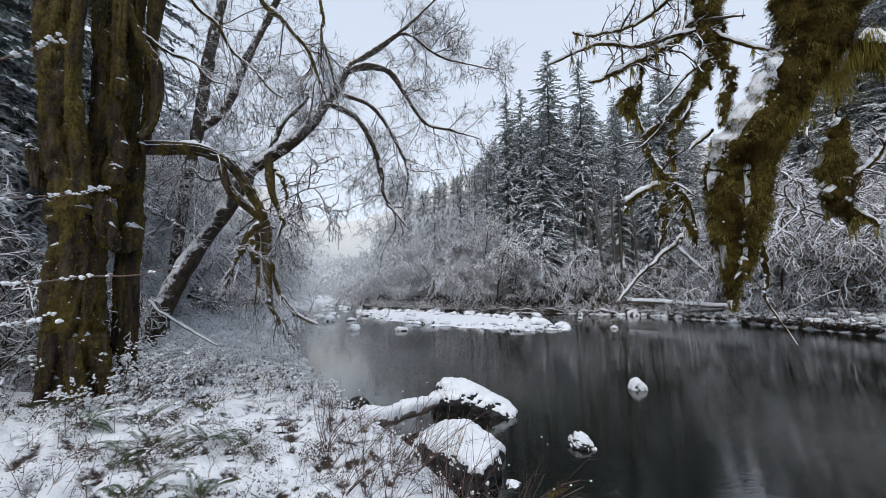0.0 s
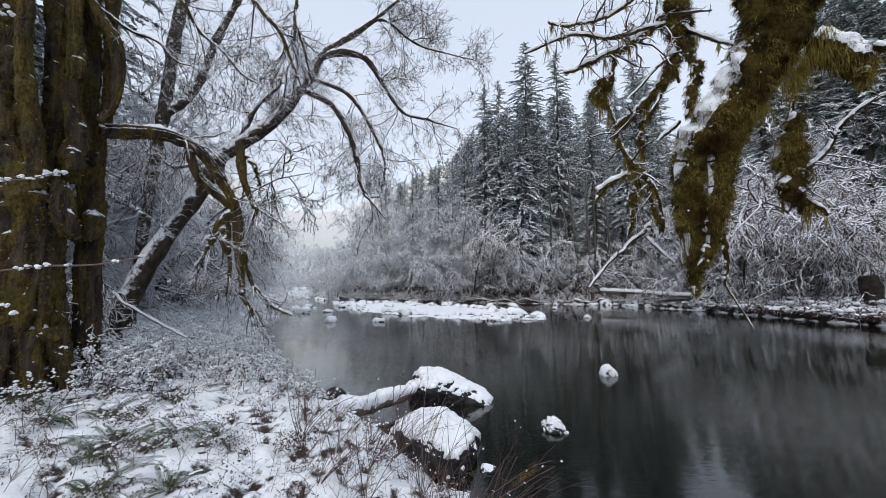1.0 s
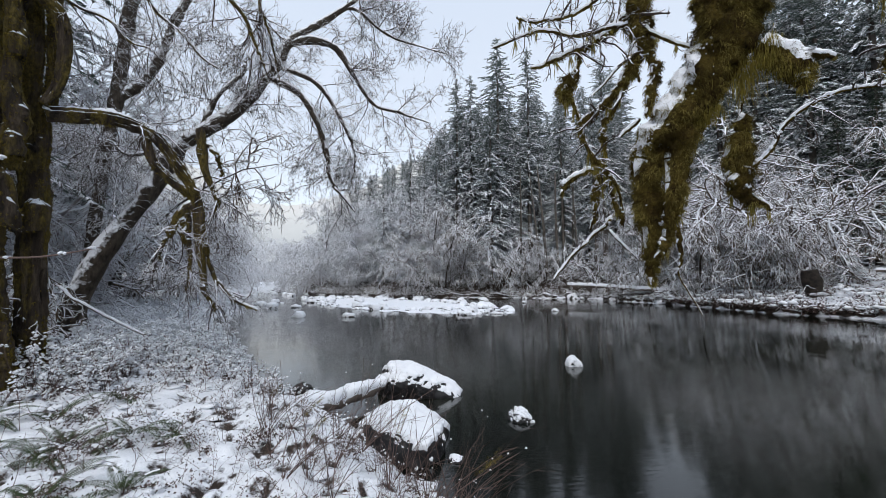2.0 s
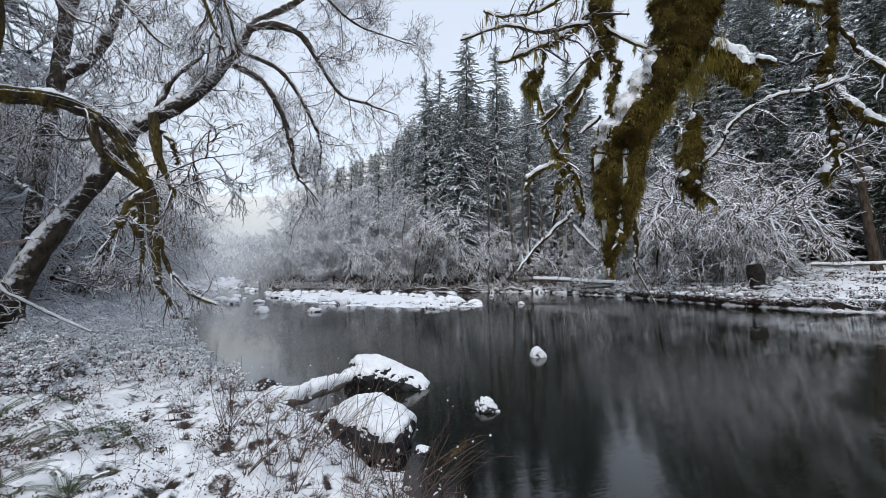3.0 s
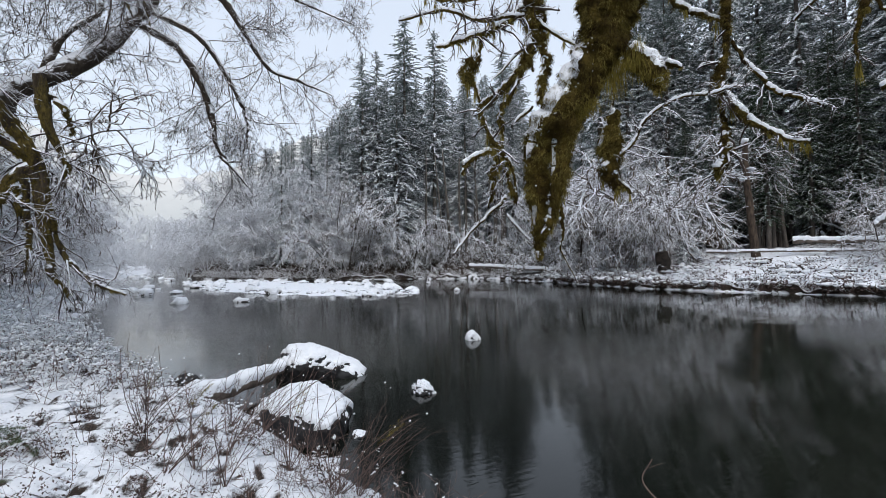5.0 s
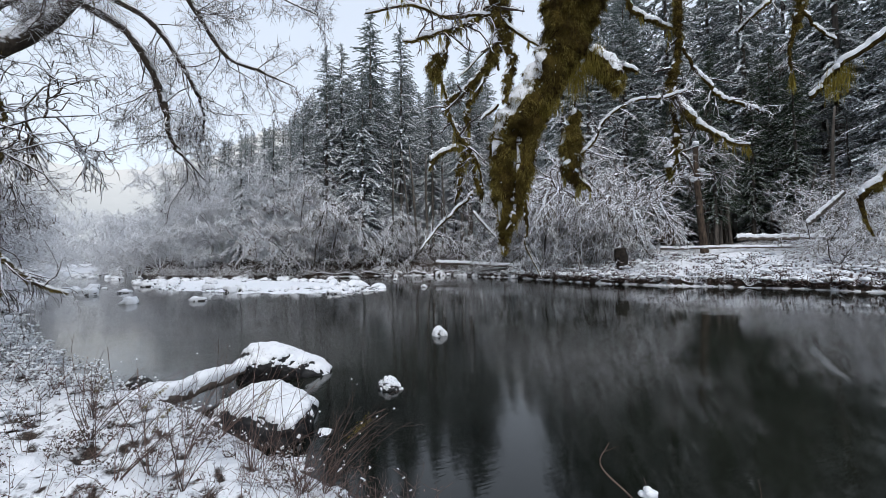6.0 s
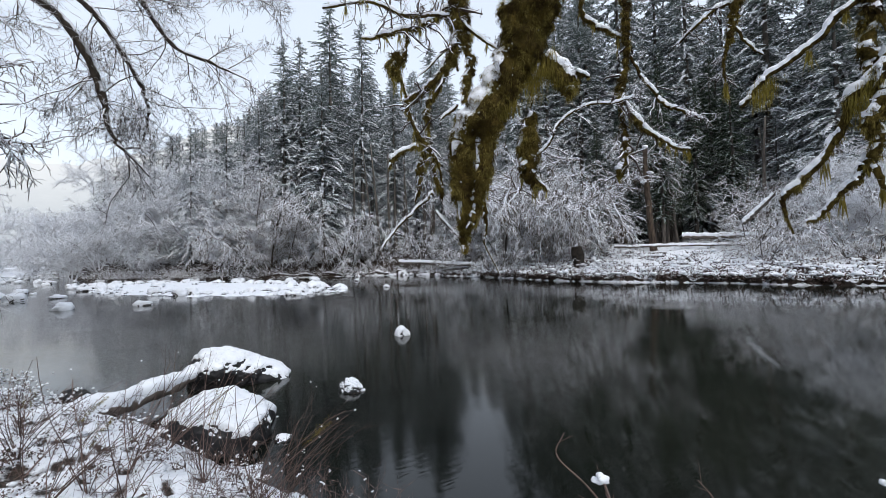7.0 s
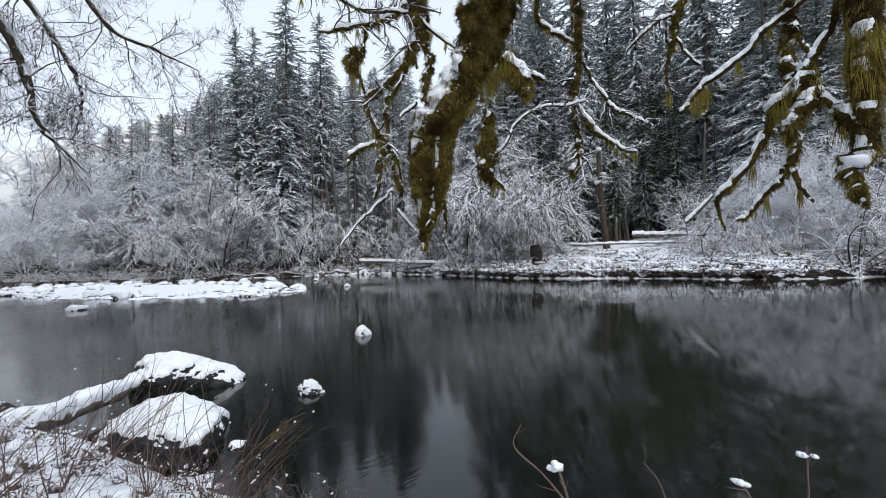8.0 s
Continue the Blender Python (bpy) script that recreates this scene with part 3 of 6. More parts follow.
def boulder(name, at, planes, seed, label, cap=0.04, start=0.5, power=9.0, rag=0.42):
    """A boulder bounded by rounded-off planes (x, y, z, distance), with snow on what faces up."""
    v, f = BALLS[6]
    pl = np.array(planes, float)
    nrm = unit(pl[:, :3])
    k = (np.maximum(v @ nrm.T / pl[:, 3], 0) ** power).sum(1) ** (-1 / power)
    off = np.array([noise.fractal(Vector(p * 2.3) + Vector((seed * 3.1, 0, 0)), 0.8, 2.1, 6) for p in v])
    p = v * (k * (1 + 0.085 * off))[:, None]
    fn = unit(np.cross(p[f[:, 1]] - p[f[:, 0]], p[f[:, 2]] - p[f[:, 0]]))
    vn = np.zeros_like(p)
    for j in range(3):
        np.add.at(vn, f[:, j], fn)
    vn = unit(vn)
    ob = thing(name, at, label, "rock")
    a = Soup()
    a.add(p, None, f)
    part("rock", a, rock_mat, ob)
    w = np.array([noise.fractal(Vector(q * 11) + Vector((0, seed, 0)), 0.7, 2.1, 6) for q in p])
    edge = np.clip((vn[:, 2] + rag * w - start) / 0.20, -0.35, 1)
    thick = cap * np.where(edge > 0, np.abs(edge) ** 0.55, edge * 2) * (0.8 + 0.35 * w)
    q = p + np.stack([vn[:, 0] * 0.6, vn[:, 1] * 0.6, np.full(len(p), 0.8)], -1) * thick[:, None]
    on = (edge[f] > 0).sum(1) >= 1
    used = np.unique(f[on])
    back = np.full(len(p), -1)
    back[used] = np.arange(len(used))
    b = Soup()
    b.add(q[used], None, back[f[on]])
    part("snow_cap", b, snow_mat, ob, "clean white snow cap")
    return ob


wet_stone_mat = plain("wet_stone", (0.005, 0.005, 0.006), (0.04, 0.038, 0.036), 11, 0.4, 0.03)
boulder("boulder", (0.12, 4.90, 0.13), [(0.12, -0.30, 0.94, 0.27), (-0.95, 0.1, 0.2, 0.52), (0.95, -0.2, 0.15, 0.55), (-0.42, -0.9, 0.1, 0.35), (0.6, -0.8, 0.0, 0.56), (0, 1, 0.2, 0.66), (0, 0, -1, 0.5), (-0.6, 0.25, 0.77, 0.42), (0.66, 0.1, 0.74, 0.46), (0.1, 0.45, 0.88, 0.50)], 8, "large black boulder under a thick snow cap at the water's edge", 0.05, 0.52, 8.0)
boulder("boulder", (0.50, 7.2, 0.10), [(0.38, -0.2, 0.88, 0.35), (0, 0, 1, 0.43), (-0.1, -0.9, -0.35, 0.34), (-0.93, -0.3, 0.2, 0.58), (-0.45, -0.25, 0.85, 0.49), (0, 1, 0.1, 0.46), (0.98, -0.1, -0.25, 0.82), (0, 0, -1, 0.5), (0.25, -0.8, 0.55, 0.37), (0.5, 0.5, 0.7, 0.42)], 27, "wet dark boulder with a thin snow cap standing in the river", 0.034, 0.52, 8.0, 0.40)
boulder("river_rock", (1.92, 5.66, 0.0), [(0.1, -0.35, 0.93, 0.11), (-0.7, -0.3, 0.65, 0.12), (0.7, -0.2, 0.68, 0.12), (0, -1, 0.25, 0.13), (-1, 0, 0, 0.17), (1, 0, 0, 0.19), (0, 1, 0.2, 0.14), (0, 0, -1, 0.2)], 21, "small round rock with a snow cap in still water", 0.035, 0.74)
boulder("river_rock", (4.33, 8.95, 0.0), [(0, -0.2, 0.98, 0.17), (-0.75, 0, 0.66, 0.14), (0.75, -0.2, 0.62, 0.14), (0, -1, 0.2, 0.13), (-1, 0, 0, 0.15), (1, 0, 0, 0.15), (0, 1, 0.1, 0.15), (0, 0, -1, 0.2)], 22, "small snow-topped rock alone in still water", 0.06, 0.15)
stone("river_rock", (-1.62, 7.70, 0.02), (0.22, 0.16, 0.12), 0.4, 23, "small black wet rock with little snow in the shallows", "", 4, 0.0, 0.5, wet_stone_mat)
stone("river_rock", (0.78, 4.55, -0.02), (0.13, 0.10, 0.08), 0.8, 24, "small black stone beside the boulder in the water", "", 3, 0.0, 0.25)

# rocks of the gravel bar and the shallows
rng = np.random.default_rng(5)
proto = [stone("bar_rock", (-200 - 3 * k, -200, -40), (0.5, 0.42, 0.24), 0, 40 + k, "flat cobble under a cushion of snow on the gravel bar", "rocks of the gravel bar", 3, 0.10, 0.38, bar_rock_mat, 0.05) for k in range(4)]
spots = []
for x, y, s in ((-8.9, 30.6, 1.2), (-7.3, 31.3, 1.0), (-5.2, 23.2, 0.95), (-2.4, 22.6, 0.75), (7.9, 26.2, 1.1), (6.9, 29.0, 1.5), (5.4, 29.6, 1.3), (10.5, 24.2, 0.55), (-10.5, 34, 0.8), (14.0, 40, 0.8), (17.5, 38.5, 0.9), (11.5, 33, 0.7)):
    spots.append((x, y, s))
while len(spots) < 230:
    a, q = rng.uniform(0, 6.283), rng.uniform(0.55, 1.0) ** 0.6 * 1.12
    u, w = BAR[2] * q * np.cos(a), BAR[3] * q * np.sin(a)
    spots.append((BAR[0] + 0.5 * u + 0.866 * w, BAR[1] - 0.866 * u + 0.5 * w, 0.22 + 0.75 * rng.random() ** 2 if q > 0.75 else 0.3 + 0.8 * rng.random() ** 2))
for k in range(46):
    y = rng.uniform(34, 95)
    l, f = np.interp(y, LEFT_Y, LEFT_X), np.interp(y, FAR_Y, FAR_X)
    spots.append((l + (f - l) * rng.uniform(0.08, 0.8), y, rng.uniform(0.5, 1.3)))
for k in range(60):
    y = rng.uniform(18, 60)
    l = np.interp(y, LEFT_Y, LEFT_X)
    spots.append((l + rng.uniform(-0.5, 1.0), y, rng.uniform(0.4, 1.1)))
for k, (x, y, s) in enumerate(spots):
    z = max(float(height(x, y)), -0.04) + 0.03
    m = pose(x, y, z, rng.uniform(-14, 14), rng.uniform(-14, 14), rng.uniform(0, 360)) @ Matrix.Diagonal((s, s * rng.uniform(0.6, 1.0), s * rng.uniform(0.7, 1.3), 1))
    if k < 4:
        proto[k].matrix_basis = m
    else:
        copy_thing(proto[k % 4], m @ Matrix.Diagonal((1 / proto[k % 4].scale[0], 1 / proto[k % 4].scale[1], 1 / proto[k % 4].scale[2], 1)))


# ---- conifers ----
def conifer(seed, tall, wide, bare, needles, label, per_bough=64, fine=0.38, name="fir_tree"):
    """A tall fir: tapered trunk, whorls of hanging boughs, each with sprays to both sides."""
    rng = np.random.default_rng(seed)
    ob = thing(name, (0, 0, 0), label, "tree", "conifers of the river forest")
    h = np.linspace(-0.8, tall, 14)
    lean = np.cumsum(rng.normal(0, 0.03, (14, 2)), 0)
    tp = np.concatenate([lean, h[:, None]], 1)
    tr = np.maximum(0.0085 * tall * (1 - np.clip(h, 0, tall) / tall) ** 0.8, 0.02)
    s = Soup()
    tubes(s, tp, tr, 8)
    part("trunk", s, fir_bark_mat, ob)
    zz = np.arange(tall * bare, tall * 0.985, 0.72)
    zz = np.repeat(zz, 11) + rng.uniform(-0.36, 0.36, len(zz) * 11)
    zz = np.concatenate([zz, tall * rng.uniform(0.86, 0.99, 24)])
    az = rng.uniform(0, 2 * np.pi, len(zz))
    q = np.clip(zz / tall, 0, 1)
    prof = np.minimum((1 - q) * 1.15, 1) ** 0.72 * np.clip(0.5 + (q - bare) * 4, 0, 1)
    ln = wide * prof * rng.uniform(0.5, 1.12, len(zz)) + 0.22
    d = np.stack([np.cos(az), np.sin(az), np.interp(q, [0, 0.7, 1], [-0.05, 0.25, 0.8]) + rng.normal(0, 0.22, len(zz))], -1)
    n = 6
    step = (ln / (n - 1))[:, None]
    c = np.stack([np.interp(zz, h, tp[:, 0]), np.interp(zz, h, tp[:, 1]), zz], -1)
    pts = [c]
    for k in range(n - 1):
        d = unit(d + np.array((0, 0, -0.19)) + rng.normal(0, 0.05, d.shape))
        pts.append(pts[-1] + d * step)
    p = np.stack(pts, 1)
    # sprays
    per = per_bough
    m = len(zz)
    src = np.repeat(np.arange(m), per)
    u = np.tile(np.linspace(0.12, 1.0, per), m) * (n - 1) - 1e-4
    i = u.astype(int)
    f = (u - i)[:, None]
    b = p[src, i] * (1 - f) + p[src, i + 1] * f
    t = unit(p[src, i + 1] - p[src, i])
    sgn = np.where(np.tile(np.arange(per) % 2, m) == 0, 1.0, -1.0)[:, None]
    flat = unit(np.cross(t, np.array((0, 0, 1.0))))
    dirn = unit(t * 0.75 + flat * sgn * rng.uniform(0.5, 1.0, (len(src), 1)) + np.array((0, 0, -1)) * rng.uniform(0.0, 0.8, (len(src), 1)) + 0.32 * rng.standard_normal((len(src), 3)))
    size = (fine * np.clip(ln[src] * 0.28, 0.18, 0.66) * (1.1 - 0.6 * u / n) * rng.uniform(0.7, 1.3, len(src)))[:, None]
    acr = unit(np.cross(dirn, np.array((0, 0, 1.0)) + 0.85 * rng.standard_normal(dirn.shape))) * size * 0.72
    s = Soup()
    for k in range(n - 1):
        kites(s, p[:, k], (p[:, k + 1] - p[:, k]) * 1.5, np.stack([-np.sin(az), np.cos(az), 0 * az], -1) * 0.045, 0.3)
    kites(s, b, dirn * size, acr, 0.25)
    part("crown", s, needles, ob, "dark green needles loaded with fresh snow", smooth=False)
    return ob


FIRS = [
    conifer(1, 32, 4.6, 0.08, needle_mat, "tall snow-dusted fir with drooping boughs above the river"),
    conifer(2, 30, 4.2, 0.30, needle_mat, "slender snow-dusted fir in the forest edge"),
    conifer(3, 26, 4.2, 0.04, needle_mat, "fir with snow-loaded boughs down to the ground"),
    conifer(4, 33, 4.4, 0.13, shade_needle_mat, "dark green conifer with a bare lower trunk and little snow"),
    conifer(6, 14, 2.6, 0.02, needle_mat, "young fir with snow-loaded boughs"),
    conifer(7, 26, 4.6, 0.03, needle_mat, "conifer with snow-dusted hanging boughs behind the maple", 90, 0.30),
]
FIR_TALL = [32, 30, 26, 33, 14, 26]
SKY_AZ = [-180, -60, -40, -22, -19.7, -11.9, -7.9, -5.4, -1.2, 4.0, 6.5, 8.3, 14, 18.3, 22.9, 25.8, 31, 34.5, 36, 40.5, 42.5, 46, 60, 180]
SKY_EL = [40, 40, 36, 20, 7.5, 7.0, 9.5, 14.0, 16.0, 18.3, 20, 24.5, 25.5, 26, 25, 24.4, 27.5, 26, 17, 17, 27, 36, 40, 40]
fir_used = [False] * 6


def plant_fir(kind, x, y, tall, turn, rng):
    z = float(height(x, y))
    k = tall / FIR_TALL[kind]
    kw = min(k, 1.0) * rng.uniform(1.25, 1.55)
    m = pose(x, y, z, 0, 0, turn) @ Matrix.Diagonal((kw, kw, k, 1))
    if not fir_used[kind]:
        fir_used[kind] = True
        FIRS[kind].matrix_basis = m
        return
    o = FIRS[kind].scale
    copy_thing(FIRS[kind], m @ Matrix.Diagonal((1 / o[0], 1 / o[1], 1 / o[2], 1)))


rng = np.random.default_rng(11)
tall_ones = [(8.6, 51.3, 29.9, 1), (10.8, 50.9, 30.5, 1), (14.3, 50.0, 35.4, 0), (17.9, 48.8, 33.8, 1), (26.2, 44.9, 30.5, 1), (5.9, 51.7, 21.9, 2), (-1.1, 52.5, 17.6, 2), (-15.5, 93.7, 20.7, 2), (2.5, 52.5, 19.5, 2), (12.5, 47.5, 25.5, 2), (21.5, 46.5, 27.0, 0), (23.5, 42.0, 24.0, 1)]
for x, y, top, kind in tall_ones:
    plant_fir(kind, x, y, top - float(height(x, y)), rng.uniform(0, 360), rng)
placed = [(a[0], a[1]) for a in tall_ones]
tries = 0
while len(placed) < 190 and tries < 9000:
    tries += 1
    y = rng.uniform(-14, 40) if tries % 5 < 2 else rng.uniform(36, 92)
    far = rng.uniform(9, 46) if y > 34 else rng.uniform(15, 50)
    f, f2 = np.interp(y, FAR_Y, FAR_X), np.interp(y + 0.3, FAR_Y, FAR_X)
    x = f + far * np.sqrt(1 + ((f2 - f) / 0.3) ** 2)
    if min((x - a) ** 2 + (y - b) ** 2 for a, b in placed) < 2.5**2 or x > 95:
        continue
    d = math.hypot(x, y)
    az = math.degrees(math.atan2(x, y))
    ground = float(height(x, y))
    top = 2.1 + d * math.tan(math.radians(float(np.interp(az, SKY_AZ, SKY_EL)))) - ground
    tall = min(rng.uniform(22, 34), top)
    if tall < 7:
        continue
    # camera bearings 56 to 72 get the low dark kind 3 as shaded interior
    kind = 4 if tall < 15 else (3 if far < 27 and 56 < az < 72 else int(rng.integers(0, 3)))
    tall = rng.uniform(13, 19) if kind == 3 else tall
    plant_fir(kind, x, y, tall, rng.uniform(0, 360), rng)
    placed.append((x, y))
extra = 0
while extra < 16:
    az, d = math.radians(rng.uniform(48, 84)), rng.uniform(50, 62)
    x, y = d * math.sin(az), d * math.cos(az)
    if min((x - a) ** 2 + (y - b) ** 2 for a, b in placed) < 1.9**2 or banks(x, y)[1] < 7:
        continue
    plant_fir(extra % 3, x, y, rng.uniform(34, 42), rng.uniform(0, 360), rng)
    placed.append((x, y))
    extra += 1
for x, y, tall in ((33.2, 34.6, 30), (35.4, 32.6, 31)):
    plant_fir(1, x, y, tall, rng.uniform(0, 360), rng)
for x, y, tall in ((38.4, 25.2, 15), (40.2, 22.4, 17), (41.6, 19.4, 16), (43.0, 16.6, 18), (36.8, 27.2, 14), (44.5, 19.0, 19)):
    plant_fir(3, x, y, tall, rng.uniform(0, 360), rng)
for x, y, tall in ((27.6, 20.4, 4.5), (29.5, 24, 7), (46, 14, 12), (44, 20, 13), (43, 6, 11), (30, 36, 12)):
    plant_fir(4, x, y, tall, rng.uniform(0, 360), rng)
# the near bank's forest, behind the maple and behind the camera
for k in range(26):
    y = rng.uniform(4, 60)
    x = float(np.interp(y, LEFT_Y, LEFT_X)) - rng.uniform(17, 34)
    plant_fir(int(rng.integers(0, 4)), x, y, rng.uniform(18, 30), rng.uniform(0, 360), rng)
for x, y, tall, kind in ((-12.5, 6.5, 26, 5), (-13.5, 9.5, 28, 5), (-15, 12.5, 27, 5), (-11.8, 3.5, 24, 5), (-16.5, 8, 30, 5), (-15.5, 16.5, 26, 5), (-18, 13.5, 28, 5)):
    plant_fir(kind, x, y, tall, rng.uniform(0, 360), rng)
for k in range(14):
    a = math.radians(rng.uniform(110, 290))
    d = rng.uniform(24, 44)
    if banks(d * math.sin(a), d * math.cos(a))[0] > 2:
        plant_fir(int(rng.integers(0, 4)), d * math.sin(a), d * math.cos(a), rng.uniform(20, 30), rng.uniform(0, 360), rng)


# ---- bare trees and brush under snow ----
def bare_tree(seed, tall, stems, spread, label, droop=0.05, limbs=9, boughs=6, twigs=5, fine=1, material=frost_mat):
    rng = np.random.default_rng(seed)
    ob = thing("bare_tree", (0, 0, 0), label, "tree", "bare trees along the river")
    n = 8
    az = rng.uniform(0, 6.283, stems)
    out = rng.uniform(0.15, 1.0, stems) * spread
    d = np.stack([np.cos(az) * out, np.sin(az) * out, np.ones(stems)], -1)
    d = unit(d)
    pts = [np.stack([np.cos(az) * 0.15, np.sin(az) * 0.15, np.full(stems, -0.4)], -1)]
    step = (tall * rng.uniform(0.7, 1.0, stems) / (n - 1))[:, None]
    for k in range(n - 1):
        d = unit(d + rng.normal(0, 0.09, d.shape) + np.array((0, 0, -droop)) * k * 0.35)
        pts.append(pts[-1] + d * step)
    p = np.stack(pts, 1)
    r = np.linspace(1, 0.22, n)[None] * (0.012 * tall * rng.uniform(0.6, 1.0, stems))[:, None]
    s = Soup()
    tubes(s, p, r, 6)
    part("trunk", s, material if material is pale_twig_mat else alder_mat, ob)
    p1, r1 = grow(rng, p, r, limbs, 0.12, 0.97, (35, 80), (tall * 0.25, tall * 0.48), 0.45, 7, droop, 0.26, 0.7, 0.034)
    p2, r2 = grow(rng, p1, r1, boughs, 0.15, 1.0, (25, 65), (tall * 0.10, tall * 0.22), 0.35, 6, droop, 0.30, 0.75, 0.027)
    p3, r3 = grow(rng, p2, r2, twigs, 0.1, 1.0, (25, 65), (tall * 0.035, tall * 0.10), 0.3, 4, droop * 0.8, 0.28, 0.75, 0.019)
    p4, r4 = grow(rng, p3, r3, fine, 0.2, 1.0, (25, 65), (tall * 0.02, tall * 0.045), 0.3, 3, droop * 0.4, 0.25, 0.75, 0.013)
    s = Soup()
    for q, w, sides in ((p1, r1 * 1.25, 5), (p2, r2 * 1.25, 4), (p3, r3 * 1.3, 3), (p4, r4 * 1.3, 3)):
        tubes(s, q, w, sides)
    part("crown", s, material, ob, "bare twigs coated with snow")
    return ob


BARE = [
    bare_tree(1, 11, 3, 0.6, "bare riverside tree with every twig under snow", 0.12, 15, 6, 5, 1),
    bare_tree(2, 9, 4, 1.0, "spreading bare tree bowed over the water under snow", 0.17, 12, 6, 5, 1),
    bare_tree(3, 13, 3, 0.35, "tall slim bare tree white with frost", 0.05, 15, 6, 5, 1),
    bare_tree(4, 6, 7, 1.1, "low bush with arching snow-covered branches", 0.16, 7, 5, 5, 1),
    bare_tree(5, 12, 3, 0.5, "bare snowy tree with its twigs paled as if in mist", 0.08, 14, 6, 6, 2, pale_twig_mat),
]
BARE_TALL = [11, 9, 13, 6, 12]
bare_used = [False] * 5


def plant_bare(kind, x, y, tall, turn):
    d = math.hypot(x, y)
    top = 2.1 + d * math.tan(math.radians(float(np.interp(math.degrees(math.atan2(x, y)), SKY_AZ, SKY_EL)))) - float(height(x, y))
    k = min(tall, max(2.5, top)) / BARE_TALL[kind]
    m = pose(x, y, float(height(x, y)), 0, 0, turn) @ Matrix.Diagonal((k, k, k, 1))
    if not bare_used[kind]:
        bare_used[kind] = True
        BARE[kind].matrix_basis = m
        return
    o = BARE[kind].scale
    copy_thing(BARE[kind], m @ Matrix.Diagonal((1 / o[0], 1 / o[1], 1 / o[2], 1)))


rng = np.random.default_rng(23)
rows = [(-14, 66, 12, 2), (-11, 63, 11, 0), (-7, 58, 14, 2), (-4, 56.5, 14, 0), (-1.5, 53, 15, 2), (1.0, 51.8, 12, 0), (3.0, 51.5, 15, 2), (4.5, 50.5, 11, 0), (-2.8, 55, 15, 2), (-5.5, 57.5, 13, 0), (6.0, 50, 13, 2), (6.4, 47.2, 12.5, 0), (7.8, 46.6, 9, 1), (5.2, 48.2, 9, 1), (13.2, 44.4, 11, 1), (14.4, 43.6, 8, 0), (17.6, 42.6, 4.5, 3), (10.4, 46.6, 4.5, 3), (-19, 84, 13, 2), (-22, 98, 13, 0), (-17, 76, 12, 0), (-26, 120, 15, 2), (-24, 108, 14, 0),
        (25.2, 33, 12, 1), (26.4, 30, 13, 0), (26.4, 27.2, 13, 1), (27.4, 24.6, 10, 1), (30.0, 23.6, 14, 1), (29.2, 25.8, 15, 0), (28.0, 29.5, 14, 1), (27.0, 32.0, 13, 0), (25.0, 28.5, 9, 3), (26.0, 35.5, 8, 3), (28.6, 27.5, 12, 0), (29.5, 31, 12, 2), (25.6, 25.0, 6, 3), (24.8, 31.5, 6, 3), (23.8, 36.5, 5, 3), (22.0, 40, 6, 3), (36, 6.5, 7, 1), (38, 3.5, 7, 3), (36, 2, 7, 0), (40, 8, 8, 0), (31.5, 10.5, 4, 3), (33.5, 7, 5, 1), (35, 12.5, 5, 3), (37.5, 9.5, 6, 0), (33, 3.5, 5, 3), (36.5, 4.5, 6, 1), (40, 12, 7, 0), (42, 3, 8, 0), (34, 0, 6, 1), (38, -2, 7, 0), (41, 15, 6, 1), (35.5, 7.8, 6, 4), (38.5, 6, 8, 4), (41, 5.5, 9, 4), (37, 0.5, 7, 4), (43, 9, 9, 4), (34.8, 4.6, 5, 4),
        (-8.8, 5.4, 3.4, 4), (-9.8, 6.6, 4.5, 4), (-8.3, 4.6, 2.6, 4), (-10.6, 7.8, 5.5, 4), (-7.6, 5.2, 2.2, 4), (-7.0, 6.0, 2.6, 3), (-7.8, 6.8, 3.2, 3), (-8.4, 6.3, 3.5, 3), (-6.7, 5.1, 2.5, 3), (-14.5, 17.5, 12, 4), (-16, 24, 13, 4), (-18, 22, 14, 4), (-11.8, 14.5, 8, 4), (-13, 18, 8, 4), (-14.5, 19.5, 10, 2), (-13.8, 22.5, 9, 0), (-16, 26, 10, 1), (-15, 29.5, 10, 0), (-15.5, 33, 11, 2), (-17.5, 38, 11, 0), (-17, 42, 9, 1), (-20.5, 46, 11, 2), (-22.5, 54, 12, 0), (-25, 63, 12, 2), (-28, 74, 12, 0), (-31, 88, 13, 2), (-35, 104, 14, 0), (-12.5, 12, 9, 4), (-13, 15, 11, 4), (-13.2, 8.6, 7, 3), (-14, 20, 12, 0), (-34, 122, 15, 0), (-30, 135, 15, 2), (-38, 140, 16, 0), (-24, 128, 14, 2), (-44, 128, 16, 2), (-20, 116, 14, 0)]
for x, y, tall, kind in rows:
    # upstream trees take the paled kind 4 in place of mist
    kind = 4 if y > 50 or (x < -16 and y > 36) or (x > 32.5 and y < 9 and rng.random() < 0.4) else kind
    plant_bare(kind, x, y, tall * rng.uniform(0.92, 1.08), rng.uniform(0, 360))


